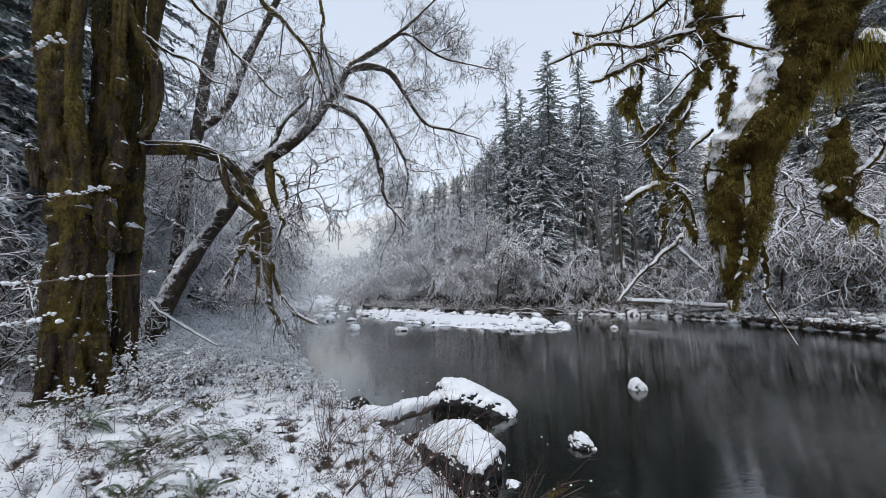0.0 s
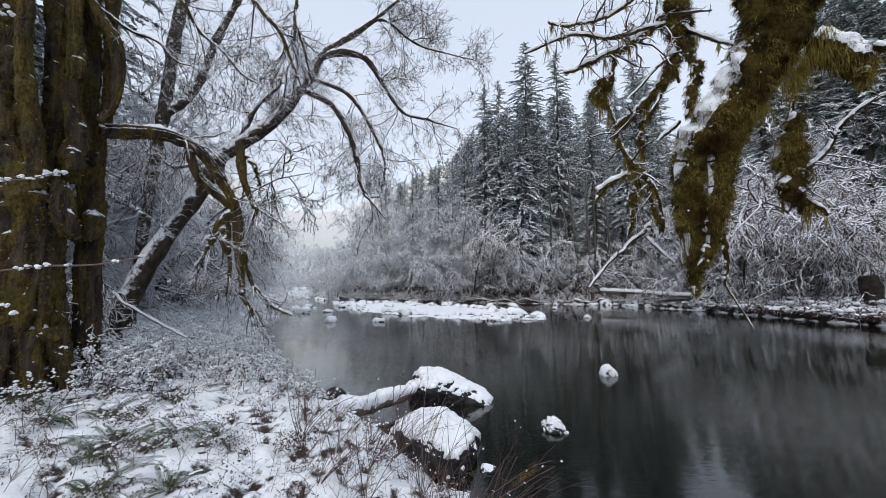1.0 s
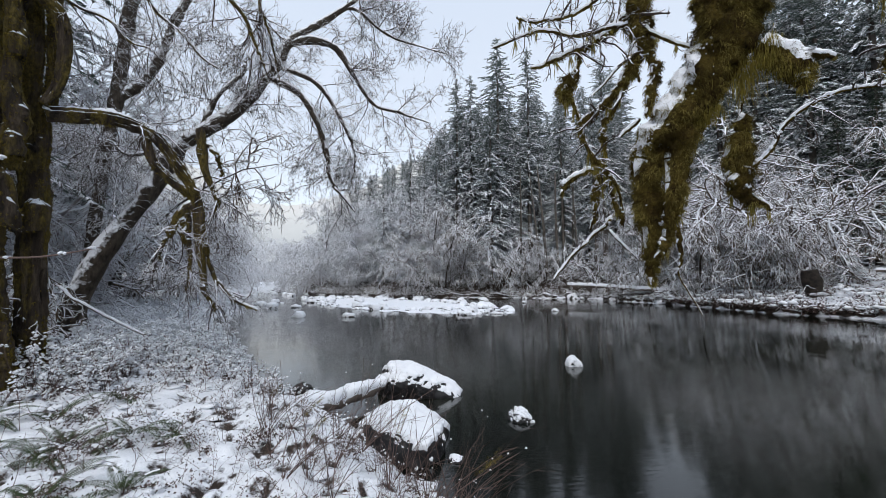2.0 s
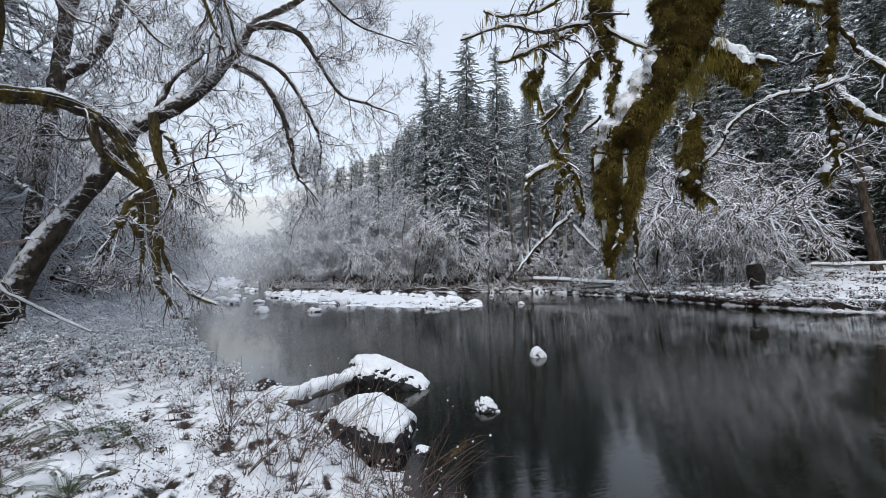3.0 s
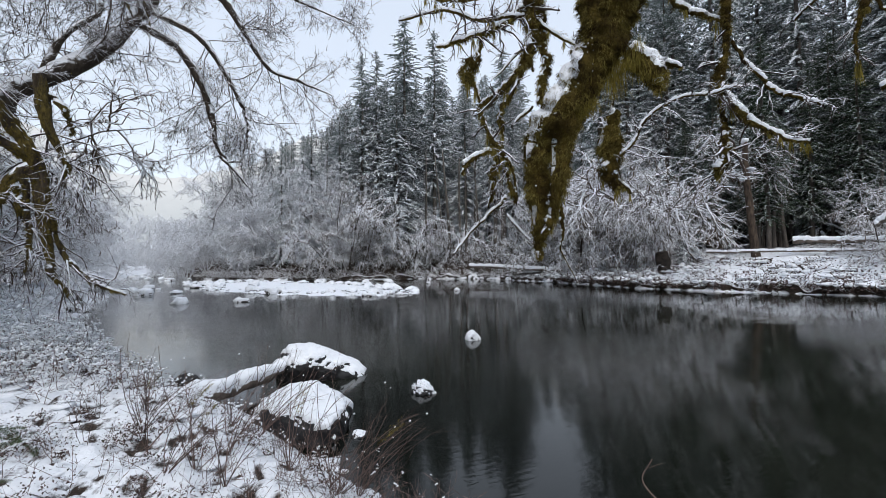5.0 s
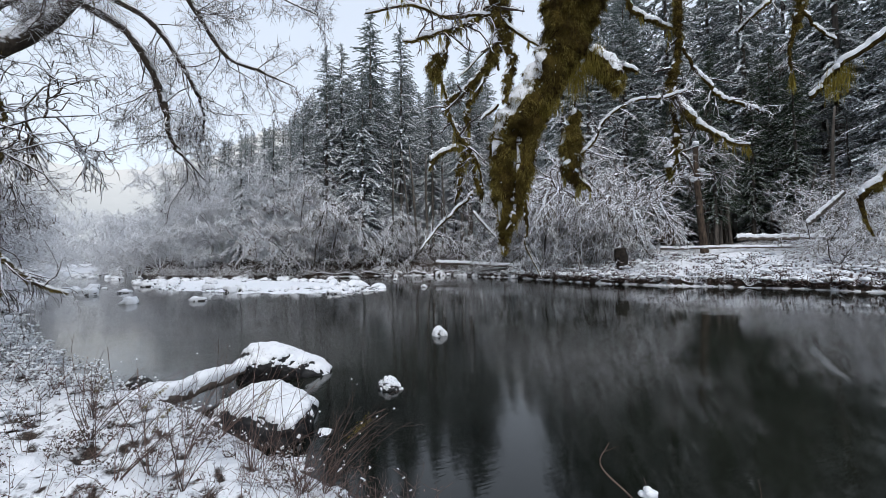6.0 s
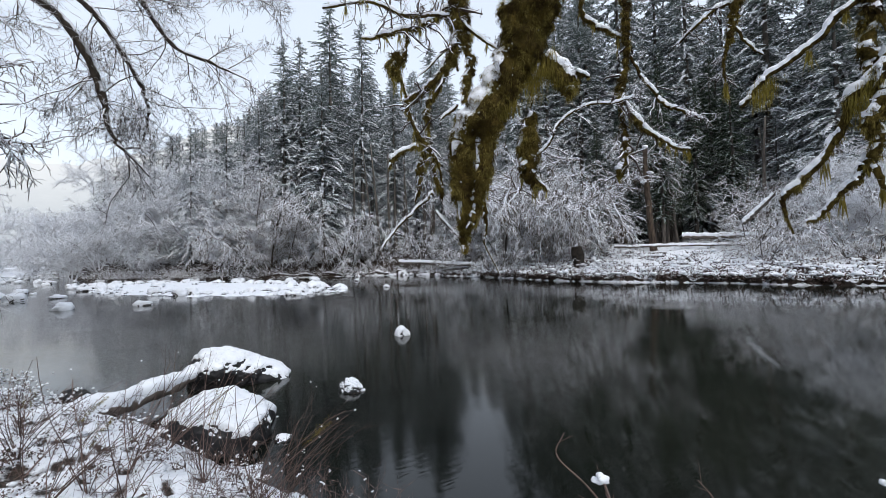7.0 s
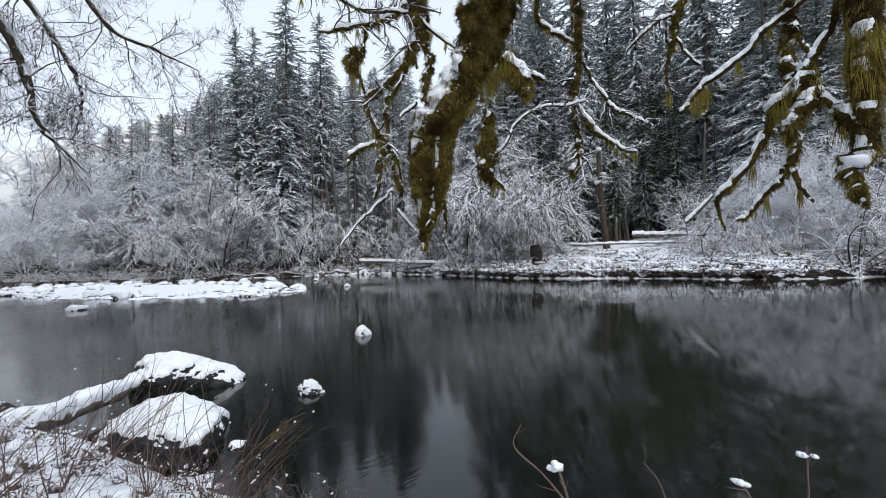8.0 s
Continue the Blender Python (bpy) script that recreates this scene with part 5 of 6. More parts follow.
MOSSY_EDGE = {
    "rod": [(2.685, 0.317, 3.213, 0.017), (2.664, 0.436, 3.134, 0.018), (2.643, 0.528, 3.05, 0.016), (2.617, 0.625, 2.976, 0.017), (2.587, 0.726, 2.912, 0.017), (2.564, 0.792, 2.832, 0.015), (2.544, 0.846, 2.766, 0.015)],
    "limb": [(2.701, 0.202, 3.167, 0.016), (2.697, 0.237, 3.019, 0.018), (2.688, 0.295, 2.904, 0.021), (2.676, 0.37, 2.787, 0.027), (2.662, 0.443, 2.713, 0.028), (2.655, 0.474, 2.581, 0.023), (2.641, 0.534, 2.443, 0.021), (2.619, 0.619, 2.334, 0.022), (2.598, 0.69, 2.248, 0.017), (2.6, 0.685, 2.153, 0.009), (2.606, 0.663, 2.057, 0.006)],
    "stem_a": [(2.676, 0.37, 3.309, 0.037), (2.674, 0.381, 3.081, 0.035), (2.672, 0.39, 2.91, 0.033), (2.671, 0.398, 2.781, 0.023)],
    "drape": [(2.636, 0.309, 2.838, 0.028), (2.631, 0.339, 2.694, 0.043), (2.626, 0.365, 2.589, 0.036), (2.624, 0.376, 2.486, 0.017)],
    "side": [(2.687, 0.306, 2.817, 0.017), (2.691, 0.276, 2.729, 0.016), (2.696, 0.243, 2.657, 0.018), (2.7, 0.207, 2.603, 0.02)],
    "twig_a": [(2.677, 0.364, 3.074, 0.01), (2.682, 0.338, 2.977, 0.012), (2.688, 0.299, 2.905, 0.012)],
    "stem_b": [(2.672, 0.393, 2.533, 0.022), (2.67, 0.402, 2.433, 0.028), (2.668, 0.413, 2.327, 0.015)],
    "stem_c": [(2.671, 0.396, 2.403, 0.017), (2.677, 0.366, 2.282, 0.015), (2.685, 0.316, 2.182, 0.007)],
    "stem_d": [(2.668, 0.414, 2.362, 0.02), (2.659, 0.455, 2.295, 0.018), (2.646, 0.515, 2.228, 0.016), (2.634, 0.564, 2.136, 0.014), (2.62, 0.616, 2.113, 0.008)],
    "curtain": [(2.708, 0.128, 3.209, 0.091), (2.709, 0.123, 2.994, 0.069), (2.708, 0.127, 2.785, 0.062), (2.708, 0.131, 2.576, 0.06), (2.707, 0.139, 2.367, 0.052), (2.707, 0.141, 2.222, 0.035), (2.707, 0.142, 2.141, 0.011)],
    "clump": [(2.703, 0.18, 2.504, 0.027), (2.7, 0.208, 2.56, 0.038), (2.699, 0.218, 2.611, 0.029), (2.699, 0.217, 2.644, 0.011)],
}
SPRAYS = {
    "a": [(-4.33, 3.55, 2.18, 0.01), (-4.05, 3.86, 2.21, 0.01), (-3.79, 4.12, 2.28, 0.011), (-3.47, 4.39, 2.31, 0.01), (-3.11, 4.66, 2.43, 0.006)],
    "b": [(-4.38, 3.49, 2.92, 0.008), (-4.1, 3.81, 3.07, 0.008), (-3.91, 4.01, 3.14, 0.009), (-3.71, 4.19, 3.26, 0.005)],
    "c": [(-4.45, 3.4, 4.2, 0.013), (-4.33, 3.56, 4.38, 0.012), (-4.19, 3.72, 4.6, 0.009), (-4.06, 3.85, 4.86, 0.004)],
    "d": [(-4.31, 3.58, 1.75, 0.01), (-4.18, 3.73, 1.8, 0.01), (-4.03, 3.89, 1.83, 0.008), (-4.01, 3.91, 1.84, 0.004)],
}
SHORE = {
    "a": [(1.93, 1.22, 0.35, 0.009), (1.91, 1.25, 0.57, 0.008), (1.88, 1.28, 0.72, 0.007), (1.88, 1.3, 0.75, 0.003)],
    "b": [(2.31, 0.32, 0.68, 0.005), (2.31, 0.31, 0.88, 0.004), (2.31, 0.31, 0.99, 0.003), (2.31, 0.31, 1.1, 0.001)],
    "c": [(1.92, 1.24, 0.53, 0.006), (1.83, 1.36, 0.7, 0.005), (1.72, 1.47, 0.85, 0.004), (1.75, 1.44, 0.98, 0.001)],
    "d": [(2.28, 0.47, 0.61, 0.005), (2.27, 0.5, 0.78, 0.005), (2.26, 0.53, 0.84, 0.004), (2.25, 0.56, 0.86, 0.002)],
    "e": [(2.17, 0.79, 0.48, 0.005), (2.14, 0.85, 0.75, 0.003), (2.11, 0.92, 0.85, 0.001)],
}


def limb_thing(name, limbs, label, skin, rng, fringe_n=0, fringe_len=(0.03, 0.08), sides=9, down=0.8, ridge=0.5, rough=0.07, steep=1.42, beard=0, broad=1.0, bald=0.0, trunk=9.0, group="", slim=0.8, lumpy=0.0, grain=8.0, shag=strand_mat, cling=None, tuft=None, crumb=None, flute=0, clean=()):
    """A tree or limb from its main lines, each line a part of its own, with snow lying along the tops."""
    ob = thing(name, (0, 0, 0), label, "tree", group)
    snow = Soup()
    moss = Soup()
    hung = Soup()
    lines = {}
    for key, c in limbs.items():
        q = np.array(c, float)
        run = float(np.linalg.norm(np.diff(q[:, :3], axis=0), axis=1).sum())
        mean = float(q[:, 3].mean()) * slim
        n = int(np.clip(run / np.clip(6.6 * mean / sides, 0.010, 0.13), 14, 320))
        q = spline(c, n)
        p, r = q[:, :3].copy(), q[:, 3]
        jig = rng.normal(0, 1, (n, 3))
        jig = np.cumsum(jig - jig.mean(0), 0) * (np.clip(0.25 * r, 0, 0.012) * (r < 0.05) * min(1.0, 60 / n))[:, None]
        p += jig - np.linspace(0, 1, n)[:, None] * jig[-1]
        r = r * slim
        arc = np.linspace(0, run, n)
        wob = 1 + 0.08 * np.sin(arc / (2.4 * mean) + rng.uniform(0, 6)) + 0.05 * np.sin(arc / (1.1 * mean) + rng.uniform(0, 6))
        lines[key] = (p, r)
        s = Soup()
        ribs = []
        if flute and r.max() > 0.06:
            _, ea, eb = axes_of(p[None])
            for j in range(flute):
                ang = 2 * np.pi * j / flute + rng.uniform(-0.3, 0.3) + 0.5 * np.sin(arc * rng.uniform(0.5, 1.1) + rng.uniform(0, 6))
                rib = r * rng.uniform(0.22, 0.42) * (1 + 0.3 * np.sin(arc * rng.uniform(2, 4) + rng.uniform(0, 6)))
                q = p + (np.cos(ang)[:, None] * ea[0] + np.sin(ang)[:, None] * eb[0]) * (r * 0.86)[:, None]
                tubes(s, q, rib, 10, 0, None, 0.45, grain * 1.5)
                ribs.append(s.skin)
        tubes(s, p, r * wob, sides, rough, rng, lumpy if r.max() > 0.03 else 0.0, grain)
        part("_".join(w for w in key.split("_") if len(w) > 1), s, skin, ob)
        if tuft and r.max() > 0.015:
            area = float((np.linalg.norm(np.diff(p, axis=0), axis=1) * r[1:]).sum())
            for skin_of in ribs + [s.skin]:
                tufts(moss, skin_of, int(tuft[0] * area / (1 + 0.5 * len(ribs))) + 6, tuft[1], rng, *tuft[2:])
        if crumb and r.max() > 0.008:
            area = float((np.linalg.norm(np.diff(p, axis=0), axis=1) * r[1:]).sum())
            crumbs(snow, s.skin, int(crumb[0] * area) + 8, *crumb[1:3], rng)
        if cling and r.max() > 0.008 and key not in clean and key.split("_")[0] not in clean:
            snow_skin(snow, *s.skin, *cling)
        elif ridge and r.max() < trunk and key not in ("root", "curl", "stem_a", "stem_b", "stem_c", "stem_d", "stem_e", "stem_f") * (trunk < 1):
            snow_ridge(snow, p, r * wob * 1.08, rng, 0.95, ridge, 0.008, steep, broad)
        if fringe_n and r.max() > bald:
            area = float((np.linalg.norm(np.diff(p, axis=0), axis=1) * r[1:]).sum())
            fringe(moss, p, r * wob, int(fringe_n * area) + 20, fringe_len, rng, down)
        if beard and r.max() > 0.012 and key not in ("twig_d", "twig_e", "twig_f", "twig_g", "twig_h"):
            beards(hung, p, r, int(beard * np.linalg.norm(np.diff(p, axis=0), axis=1).sum()) + 1, (0.06, 0.2), rng)
    if moss.n:
        tagged(part("moss", moss, shag, ob, "shaggy olive-brown moss", smooth=False), kind="stuff")
    if hung.n:
        tagged(part("moss_beard", hung, beard_mat, ob, "hanging yellow-olive moss", smooth=False), kind="stuff")
    if snow.n:
        tagged(part("snow", snow, snow_mat, ob, "fresh snow along the upper sides"), kind="stuff")
    return ob, lines


rng = np.random.default_rng(31)
maple, maple_lines = limb_thing("maple_tree", MAPLE, "old multi-stemmed maple trunk wrapped in olive moss", bark_mat, rng, 0, (0.015, 0.055), 30, 0.9, 0.25, 0.0, 1.5, slim=0.86, trunk=0.115, lumpy=0.38, grain=6.0, cling=(0.018, 0.66, 0.36, 15.0), shag=trunk_moss_mat, tuft=(4200, (0.015, 0.048), 12, 0.75, 0.0060, (1.7, 0.02)), crumb=(1500, 0.013, 0.42), flute=7, clean=("stem", "root", "flank"))
alder, alder_lines = limb_thing("alder_tree", ALDER, "bare tree leaning out over the river, snow along its limbs", alder_mat, rng, 60, (0.03, 0.10), 12, 0.9, 0.25, 0.05, 1.6, slim=0.85, cling=(0.014, 0.64, 0.62, 16.0))
twin, twin_lines = limb_thing("forked_tree", TWIN, "forked grey tree behind the maple with snow on its bark", alder_mat, rng, 0, (0.03, 0.1), 12, 0.9, 0.25, 0.05, 1.75, slim=0.9, cling=(0.02, 0.45, 0.55, 12.0))


def twiggery(ob, lines, keys, rng, counts, lengths, droop, material, spread=(30, 80), least=0.006, u0=0.15):
    """Branches, twigs and fine twigs on the main lines of a tree."""
    pts = []
    for k in keys:
        p, r = lines[k]
        i = np.linspace(0, len(p) - 1, 12).astype(int)
        pts.append((p[i], r[i]))
    p = np.stack([a for a, _ in pts])
    r = np.stack([b for _, b in pts])
    s = Soup()
    for lev, (c, ln) in enumerate(zip(counts, lengths)):
        p, r = grow(rng, p, np.minimum(r, 0.028), c, u0 if lev == 0 else 0.1, 1.0, spread, ln, 0.35, 6 if lev == 0 else 5 if lev == 1 else 3, droop, 0.24, 0.55, least if lev else least * 1.5)
        tubes(s, p, r, 4 if lev == 0 else 3)
    part("crown", s, material, ob, "fine bare twigs with a thin line of snow")


twiggery(alder, alder_lines, ["trunk", "limb_a", "limb_b", "limb_c", "limb_d", "limb_e", "limb_f"], rng, (18, 11, 8), ((0.8, 2.6), (0.35, 1.0), (0.12, 0.42)), 0.03, twig_mat, (35, 80), 0.0062, 0.25)
twiggery(twin, twin_lines, ["stem_a", "stem_b"], rng, (16, 9, 7), ((1.2, 3.2), (0.5, 1.3), (0.2, 0.6)), 0.02, twig_mat, (35, 80), 0.008, 0.3)
twiggery(maple, maple_lines, ["arch", "hang_a", "hang_b", "hang_c", "hang_d", "hang_e"], rng, (9, 6, 3), ((0.4, 1.2), (0.2, 0.6), (0.1, 0.3)), 0.12, twig_mat, (25, 70), 0.0042, 0.3)
twiggery(maple, maple_lines, ["droop_a", "droop_b", "droop_c", "droop_d"], rng, (14, 7, 4), ((0.5, 1.8), (0.25, 0.8), (0.15, 0.4)), 0.08, twig_mat, (25, 70), 0.0042, 0.3)

near_limb, near_lines = limb_thing("mossy_branch", MOSSY, "maple limb thick with shaggy olive moss, snow on its upper side", moss_mat, rng, 0, (0.010, 0.055), 34, 0.75, 0.30, 0.0, 1.22, 5, 0.60, 0.014, slim=0.79, lumpy=0.45, grain=10.0, cling=(0.022, 0.20, 0.20, 30.0), tuft=(15000, (0.018, 0.062), 15, 0.75, 0.0028), crumb=(12000, 0.007, 0.20), clean=("stem", "knob", "lobe", "hook", "tail", "twig_f", "twig_h"))
right_limb, right_lines = limb_thing("mossy_branch", MOSSY_RIGHT, "thin mossy branches hanging down with snow on their twigs", moss_mat, rng, 0, (0.010, 0.045), 14, 0.8, 0.8, 0.0, 1.40, 4, 0.95, 0.012, slim=0.66, lumpy=0.3, grain=14.0, cling=(0.020, 0.26, 0.12, 12.0), tuft=(12000, (0.022, 0.070), 12, 1.0, 0.0028), crumb=(7000, 0.008, 0.35))
edge_limb, edge_lines = limb_thing("mossy_branch", MOSSY_EDGE, "snow-laden branch with a curtain of olive moss", moss_mat, rng, 0, (0.012, 0.060), 20, 0.9, 0.8, 0.0, 1.36, 3, 0.95, 0.012, slim=0.78, lumpy=0.3, grain=11.0, cling=(0.022, 0.22, 0.12, 10.0), tuft=(12000, (0.02, 0.062), 14, 1.1, 0.0028), crumb=(6000, 0.008, 0.30), clean=("curtain", "drape", "stem"))


def curtain(ob, a, b, count, length, g):
    """A long fringe of moss that hangs from the line a to b."""
    s = Soup()
    u = g.random((count, 1))
    c = np.array(a) * (1 - u) + np.array(b) * u + g.normal(0, 0.022, (count, 3))
    ln = (0.35 + 0.65 * g.random((count, 1)) ** 1.3) * length * (0.75 + 0.35 * np.sin(u * 17) * np.sin(u * 7 + 1))
    d = unit(np.array((0, 0, -1.0)) + g.normal(0, 0.10, (count, 3)))
    ac = unit(np.cross(d, g.standard_normal((count, 3)))) * 0.0030
    kites(s, c, d * ln * 0.55, ac)
    kites(s, c + d * ln * 0.45, unit(d + g.normal(0, 0.12, d.shape)) * ln * 0.55, ac)
    tagged(part("moss_beard", s, beard_mat, ob, "hanging yellow-olive moss", smooth=False), kind="stuff")


curtain(near_limb, (2.15, 1.79, 3.42), (2.02, 1.93, 3.20), 700, 0.24, rng)
curtain(near_limb, (1.97, 1.98, 3.08), (1.80, 2.13, 2.93), 500, 0.11, rng)
curtain(near_limb, (2.17, 1.77, 3.22), (2.24, 1.69, 3.16), 160, 0.11, rng)
curtain(edge_limb, (2.66, 0.17, 2.95), (2.67, 0.08, 2.91), 380, 0.40, rng)
curtain(edge_limb, (2.65, 0.30, 2.82), (2.62, 0.43, 2.66), 500, 0.18, rng)
curtain(edge_limb, (2.54, 0.77, 2.79), (2.56, 0.72, 2.87), 300, 0.12, rng)
twiggery(near_limb, near_lines, ["twig_a", "twig_b", "twig_c", "stem_b", "twig_e", "twig_g"], rng, (24, 6), ((0.06, 0.40), (0.04, 0.14)), 0.05, twig_mat, (30, 80), 0.003, 0.05)
twiggery(right_limb, right_lines, ["stem_a", "stem_b", "stem_c", "stem_e", "stem_f"], rng, (11, 5), ((0.08, 0.28), (0.05, 0.14)), 0.10, twig_mat, (30, 75), 0.003, 0.2)


def snow_spray(name, ctrl, label, seed, clumps, size, side=3, length=(0.1, 0.35), tip=False):
    """A thin twig with side shoots and clumps of snow."""
    g = np.random.default_rng(seed)
    q = spline(ctrl, 24)
    ob = thing(name, (0, 0, 0), label, "branch")
    s = Soup()
    tubes(s, q[:, :3], q[:, 3], 5)
    p1, r1 = grow(g, q[None, :, :3], q[None, :, 3], side, 0.15, 1.0, (20, 60), length, 0.3, 4, 0.02, 0.12, 0.7, 0.0018)
    tubes(s, p1, r1, 3)
    part("twig", s, stem_mat, ob)
    allp = np.concatenate([q[:, :3], p1.reshape(-1, 3)])
    c = allp[g.integers(0, len(allp), clumps)] if not tip else q[[-4] * clumps, :3]
    c = np.repeat(c, 5, 0) + g.normal(0, 0.55, (clumps * 5, 3)) * size * 0.02 * np.array((1.3, 1.3, 0.6)) + (0, 0, 0.006)
    if not clumps:
        return
    s = Soup()
    lumps(s, c, g.uniform(0.5, 1.0, (len(c), 1)) * g.uniform(0.7, 1.2, (len(c), 3)) * np.array((1.1, 1.1, 0.75)) * 0.022 * size, g, 2, 0.10)
    tagged(part("snow", s, snow_mat, ob, "small cushions of snow"), kind="stuff")


for k, (nm, c) in enumerate(SPRAYS.items()):
    snow_spray("snowy_twig", c, "thin dark twig with small cushions of snow", 60 + k, 16, 1.0)
for k, (nm, c) in enumerate(SHORE.items()):
    snow_spray("shore_twig", c, "thin reddish twig by the water with a clump of snow", 70 + k, 1 if nm in "abd" else 0, 1.5 if nm == "a" else 0.9, 3, (0.06, 0.16), True)

# ---- fallen wood ----
def fallen(name, a, b, r, label, seed, skin=log_mat, cap=0.5):
    g = np.random.default_rng(seed)
    a, b = np.array(a, float), np.array(b, float)
    n = 60
    u = np.linspace(0, 1, n)[:, None]
    p = a * (1 - u) + b * u + np.cumsum(g.normal(0, 0.008, (n, 3)), 0) * (1 - u)
    rr = r * np.linspace(1.1, 0.75, n) * (1 + 0.06 * np.sin(np.arange(n) * 0.9) * g.random(n))
    ob = thing(name, (0, 0, 0), label, "log")
    s = Soup()
    tubes(s, p, rr, 12, 0.06, g, 0.3, 3.0)
    part("wood", s, skin, ob)
    k = s.skin
    s = Soup()
    snow_skin(s, *k, cap * r, 0.12, 0.4, 5.0)
    part("snow", s, snow_mat, ob, "unbroken white snow")
    return ob


fallen("log", (-1.45, 5.35, 0.30), (-0.12, 6.95, 0.26), 0.13, "snow-covered log reaching from the bank to a boulder", 1)
fallen("log", (18.88, 39.75, 1.41), (22.07, 28.47, 1.08), 0.20, "snow-covered log lying at the far waterline", 2)
fallen("log", (31.3, 21.5, 2.5), (37.5, 9.5, 2.4), 0.11, "long thin log under snow on the far bank", 3)
fallen("log", (34.0, 17.0, 3.2), (36.5, 11.5, 3.0), 0.20, "thick fallen trunk with snow on top", 4)
fallen("log", (20.98, 35.24, 6.81), (22.73, 32.94, 3.57), 0.15, "broken branch leaning down the far bank", 5)
fallen("log", (21.12, 35.74, 0.36), (21.89, 28.61, 1.13), 0.18, "dark half-sunk log at the far waterline", 6, fir_bark_mat, 0.15)
fallen("branch", (-5.71, 7.59, 1.98), (-4.25, 7.48, 1.13), 0.022, "bare fallen pole on the snowy bank", 7)
fallen("snag", (30.94, 11.51, 3.76), (31.47, 9.97, 5.54), 0.14, "leaning broken stem topped with snow", 8, fir_bark_mat, 0.8)


def snag():
    ob = thing("dead_tree", (0, 0, 0), "broken dead trunk with peeling bark and snow on its top", "tree")
    s = Soup()
    q = spline([(33.9, 19.3, 1.4, 0.42), (33.85, 19.4, 2.6, 0.30), (33.7, 19.55, 5.5, 0.26), (33.6, 19.7, 8.5, 0.22), (33.6, 19.7, 11.2, 0.17)], 26)
    g = np.random.default_rng(3)
    tubes(s, q[:, :3], q[:, 3], 10, 0.07, g)
    part("trunk", s, plain("dead_bark", (0.014, 0.010, 0.008), (0.105, 0.074, 0.052), 7, 0.9, 0.08, (1, 1, 0.25)), ob)
    s = Soup()
    lumps(s, np.array([(33.6, 19.7, 11.3), (33.8, 19.5, 9.0), (33.4, 19.8, 8.2)]), np.array([(0.25, 0.25, 0.2), (0.4, 0.3, 0.15), (0.3, 0.3, 0.12)]), g, 2)
    tagged(part("snow", s, snow_mat, ob, "snow on the broken stubs"), kind="stuff")
    ob = thing("stump", (0, 0, 0), "dark rotten stump at the edge of the far bank", "stump")
    s = Soup()
    q = spline([(24.5, 19.8, 0.1, 0.62), (24.5, 19.8, 0.9, 0.46), (24.45, 19.85, 2.0, 0.42), (24.4, 19.9, 2.5, 0.34)], 16)
    tubes(s, q[:, :3], q[:, 3], 12, 0.12, g)
    part("wood", s, plain("rotten_wood", (0.008, 0.006, 0.005), (0.04, 0.03, 0.022), 5), ob)


snag()


# ---- the cut edge of the far bank ----
def bank_face():
    rng = np.random.default_rng(41)
    y = np.arange(-6, 46, 0.16)
    f = np.interp(y, FAR_Y, FAR_X)
    f2 = np.interp(y + 0.2, FAR_Y, FAR_X)
    nx, ny = np.ones_like(y), -(f2 - f) / 0.2
    ln = np.hypot(nx, ny)
    nx, ny = nx / ln, ny / ln
    rowsv = []
    w = 0.25 * lump_noise(y, y * 0, 2.2, 6)
    for off, z in ((-0.35, -0.25), (-0.12, 0.02), (0.02, 0.20), (-0.05, 0.36), (0.18, 0.47), (0.9, 0.50), (1.6, 0.42)):
        j = rng.normal(0, 0.07, len(y)) + w + 0.25 * lump_noise(y, y * 0, 0.8, 16 + len(rowsv) // 3)
        rowsv.append(np.stack([f + nx * (off + j), y + ny * (off + j), z * (0.85 + 1.6 * w + 0.9 * lump_noise(y, y * 0, 1.1, 19)) + rng.normal(0, 0.03, len(y))], -1))
    v = np.stack(rowsv, 1)
    n, m = v.shape[:2]
    i = np.arange(n - 1)[:, None] * m + np.arange(m - 1)
    s = Soup()
    s.add(v, np.stack([i, i + m, i + m + 1, i + 1], -1))
    soil = snowy("bank_soil", (0.008, 0.006, 0.005), (0.07, 0.05, 0.038), 6, 0.55, 0.75, 0.22, 0.05, None, 0.9, 1.2)
    tagged(part("bank", s, soil), "dark undercut earth bank with snow along its lip", "bank", "", "structure")


bank_face()

rng = np.random.default_rng(52)
for k in range(14):
    y = rng.uniform(28, 44)
    x = float(np.interp(y, FAR_Y, FAR_X)) - rng.uniform(-0.6, 0.9)
    sc = 0.25 + 1.2 * rng.random() ** 2
    o = proto[k % 4].scale
    copy_thing(proto[k % 4], pose(x, y, 0.02, rng.uniform(-15, 15), rng.uniform(-15, 15), rng.uniform(0, 360)) @ Matrix.Diagonal((sc / o[0], sc / o[1], sc * 1.3 / o[2], 1)))


# ---- undergrowth ----
def bank_points(count, rng, y0, y1, s0, s1, power=1.6):
    y = y0 + (y1 - y0) * rng.random(count) ** power
    near = rng.uniform(s0, s1, count)
    l, l2 = np.interp(y, LEFT_Y, LEFT_X), np.interp(y + 0.3, LEFT_Y, LEFT_X)
    x = l - near * np.sqrt(1 + ((l2 - l) / 0.3) ** 2)
    keep = np.hypot(x, y) > 1.7
    x, y = x[keep], y[keep]
    return np.stack([x, y, height(x, y)], -1)


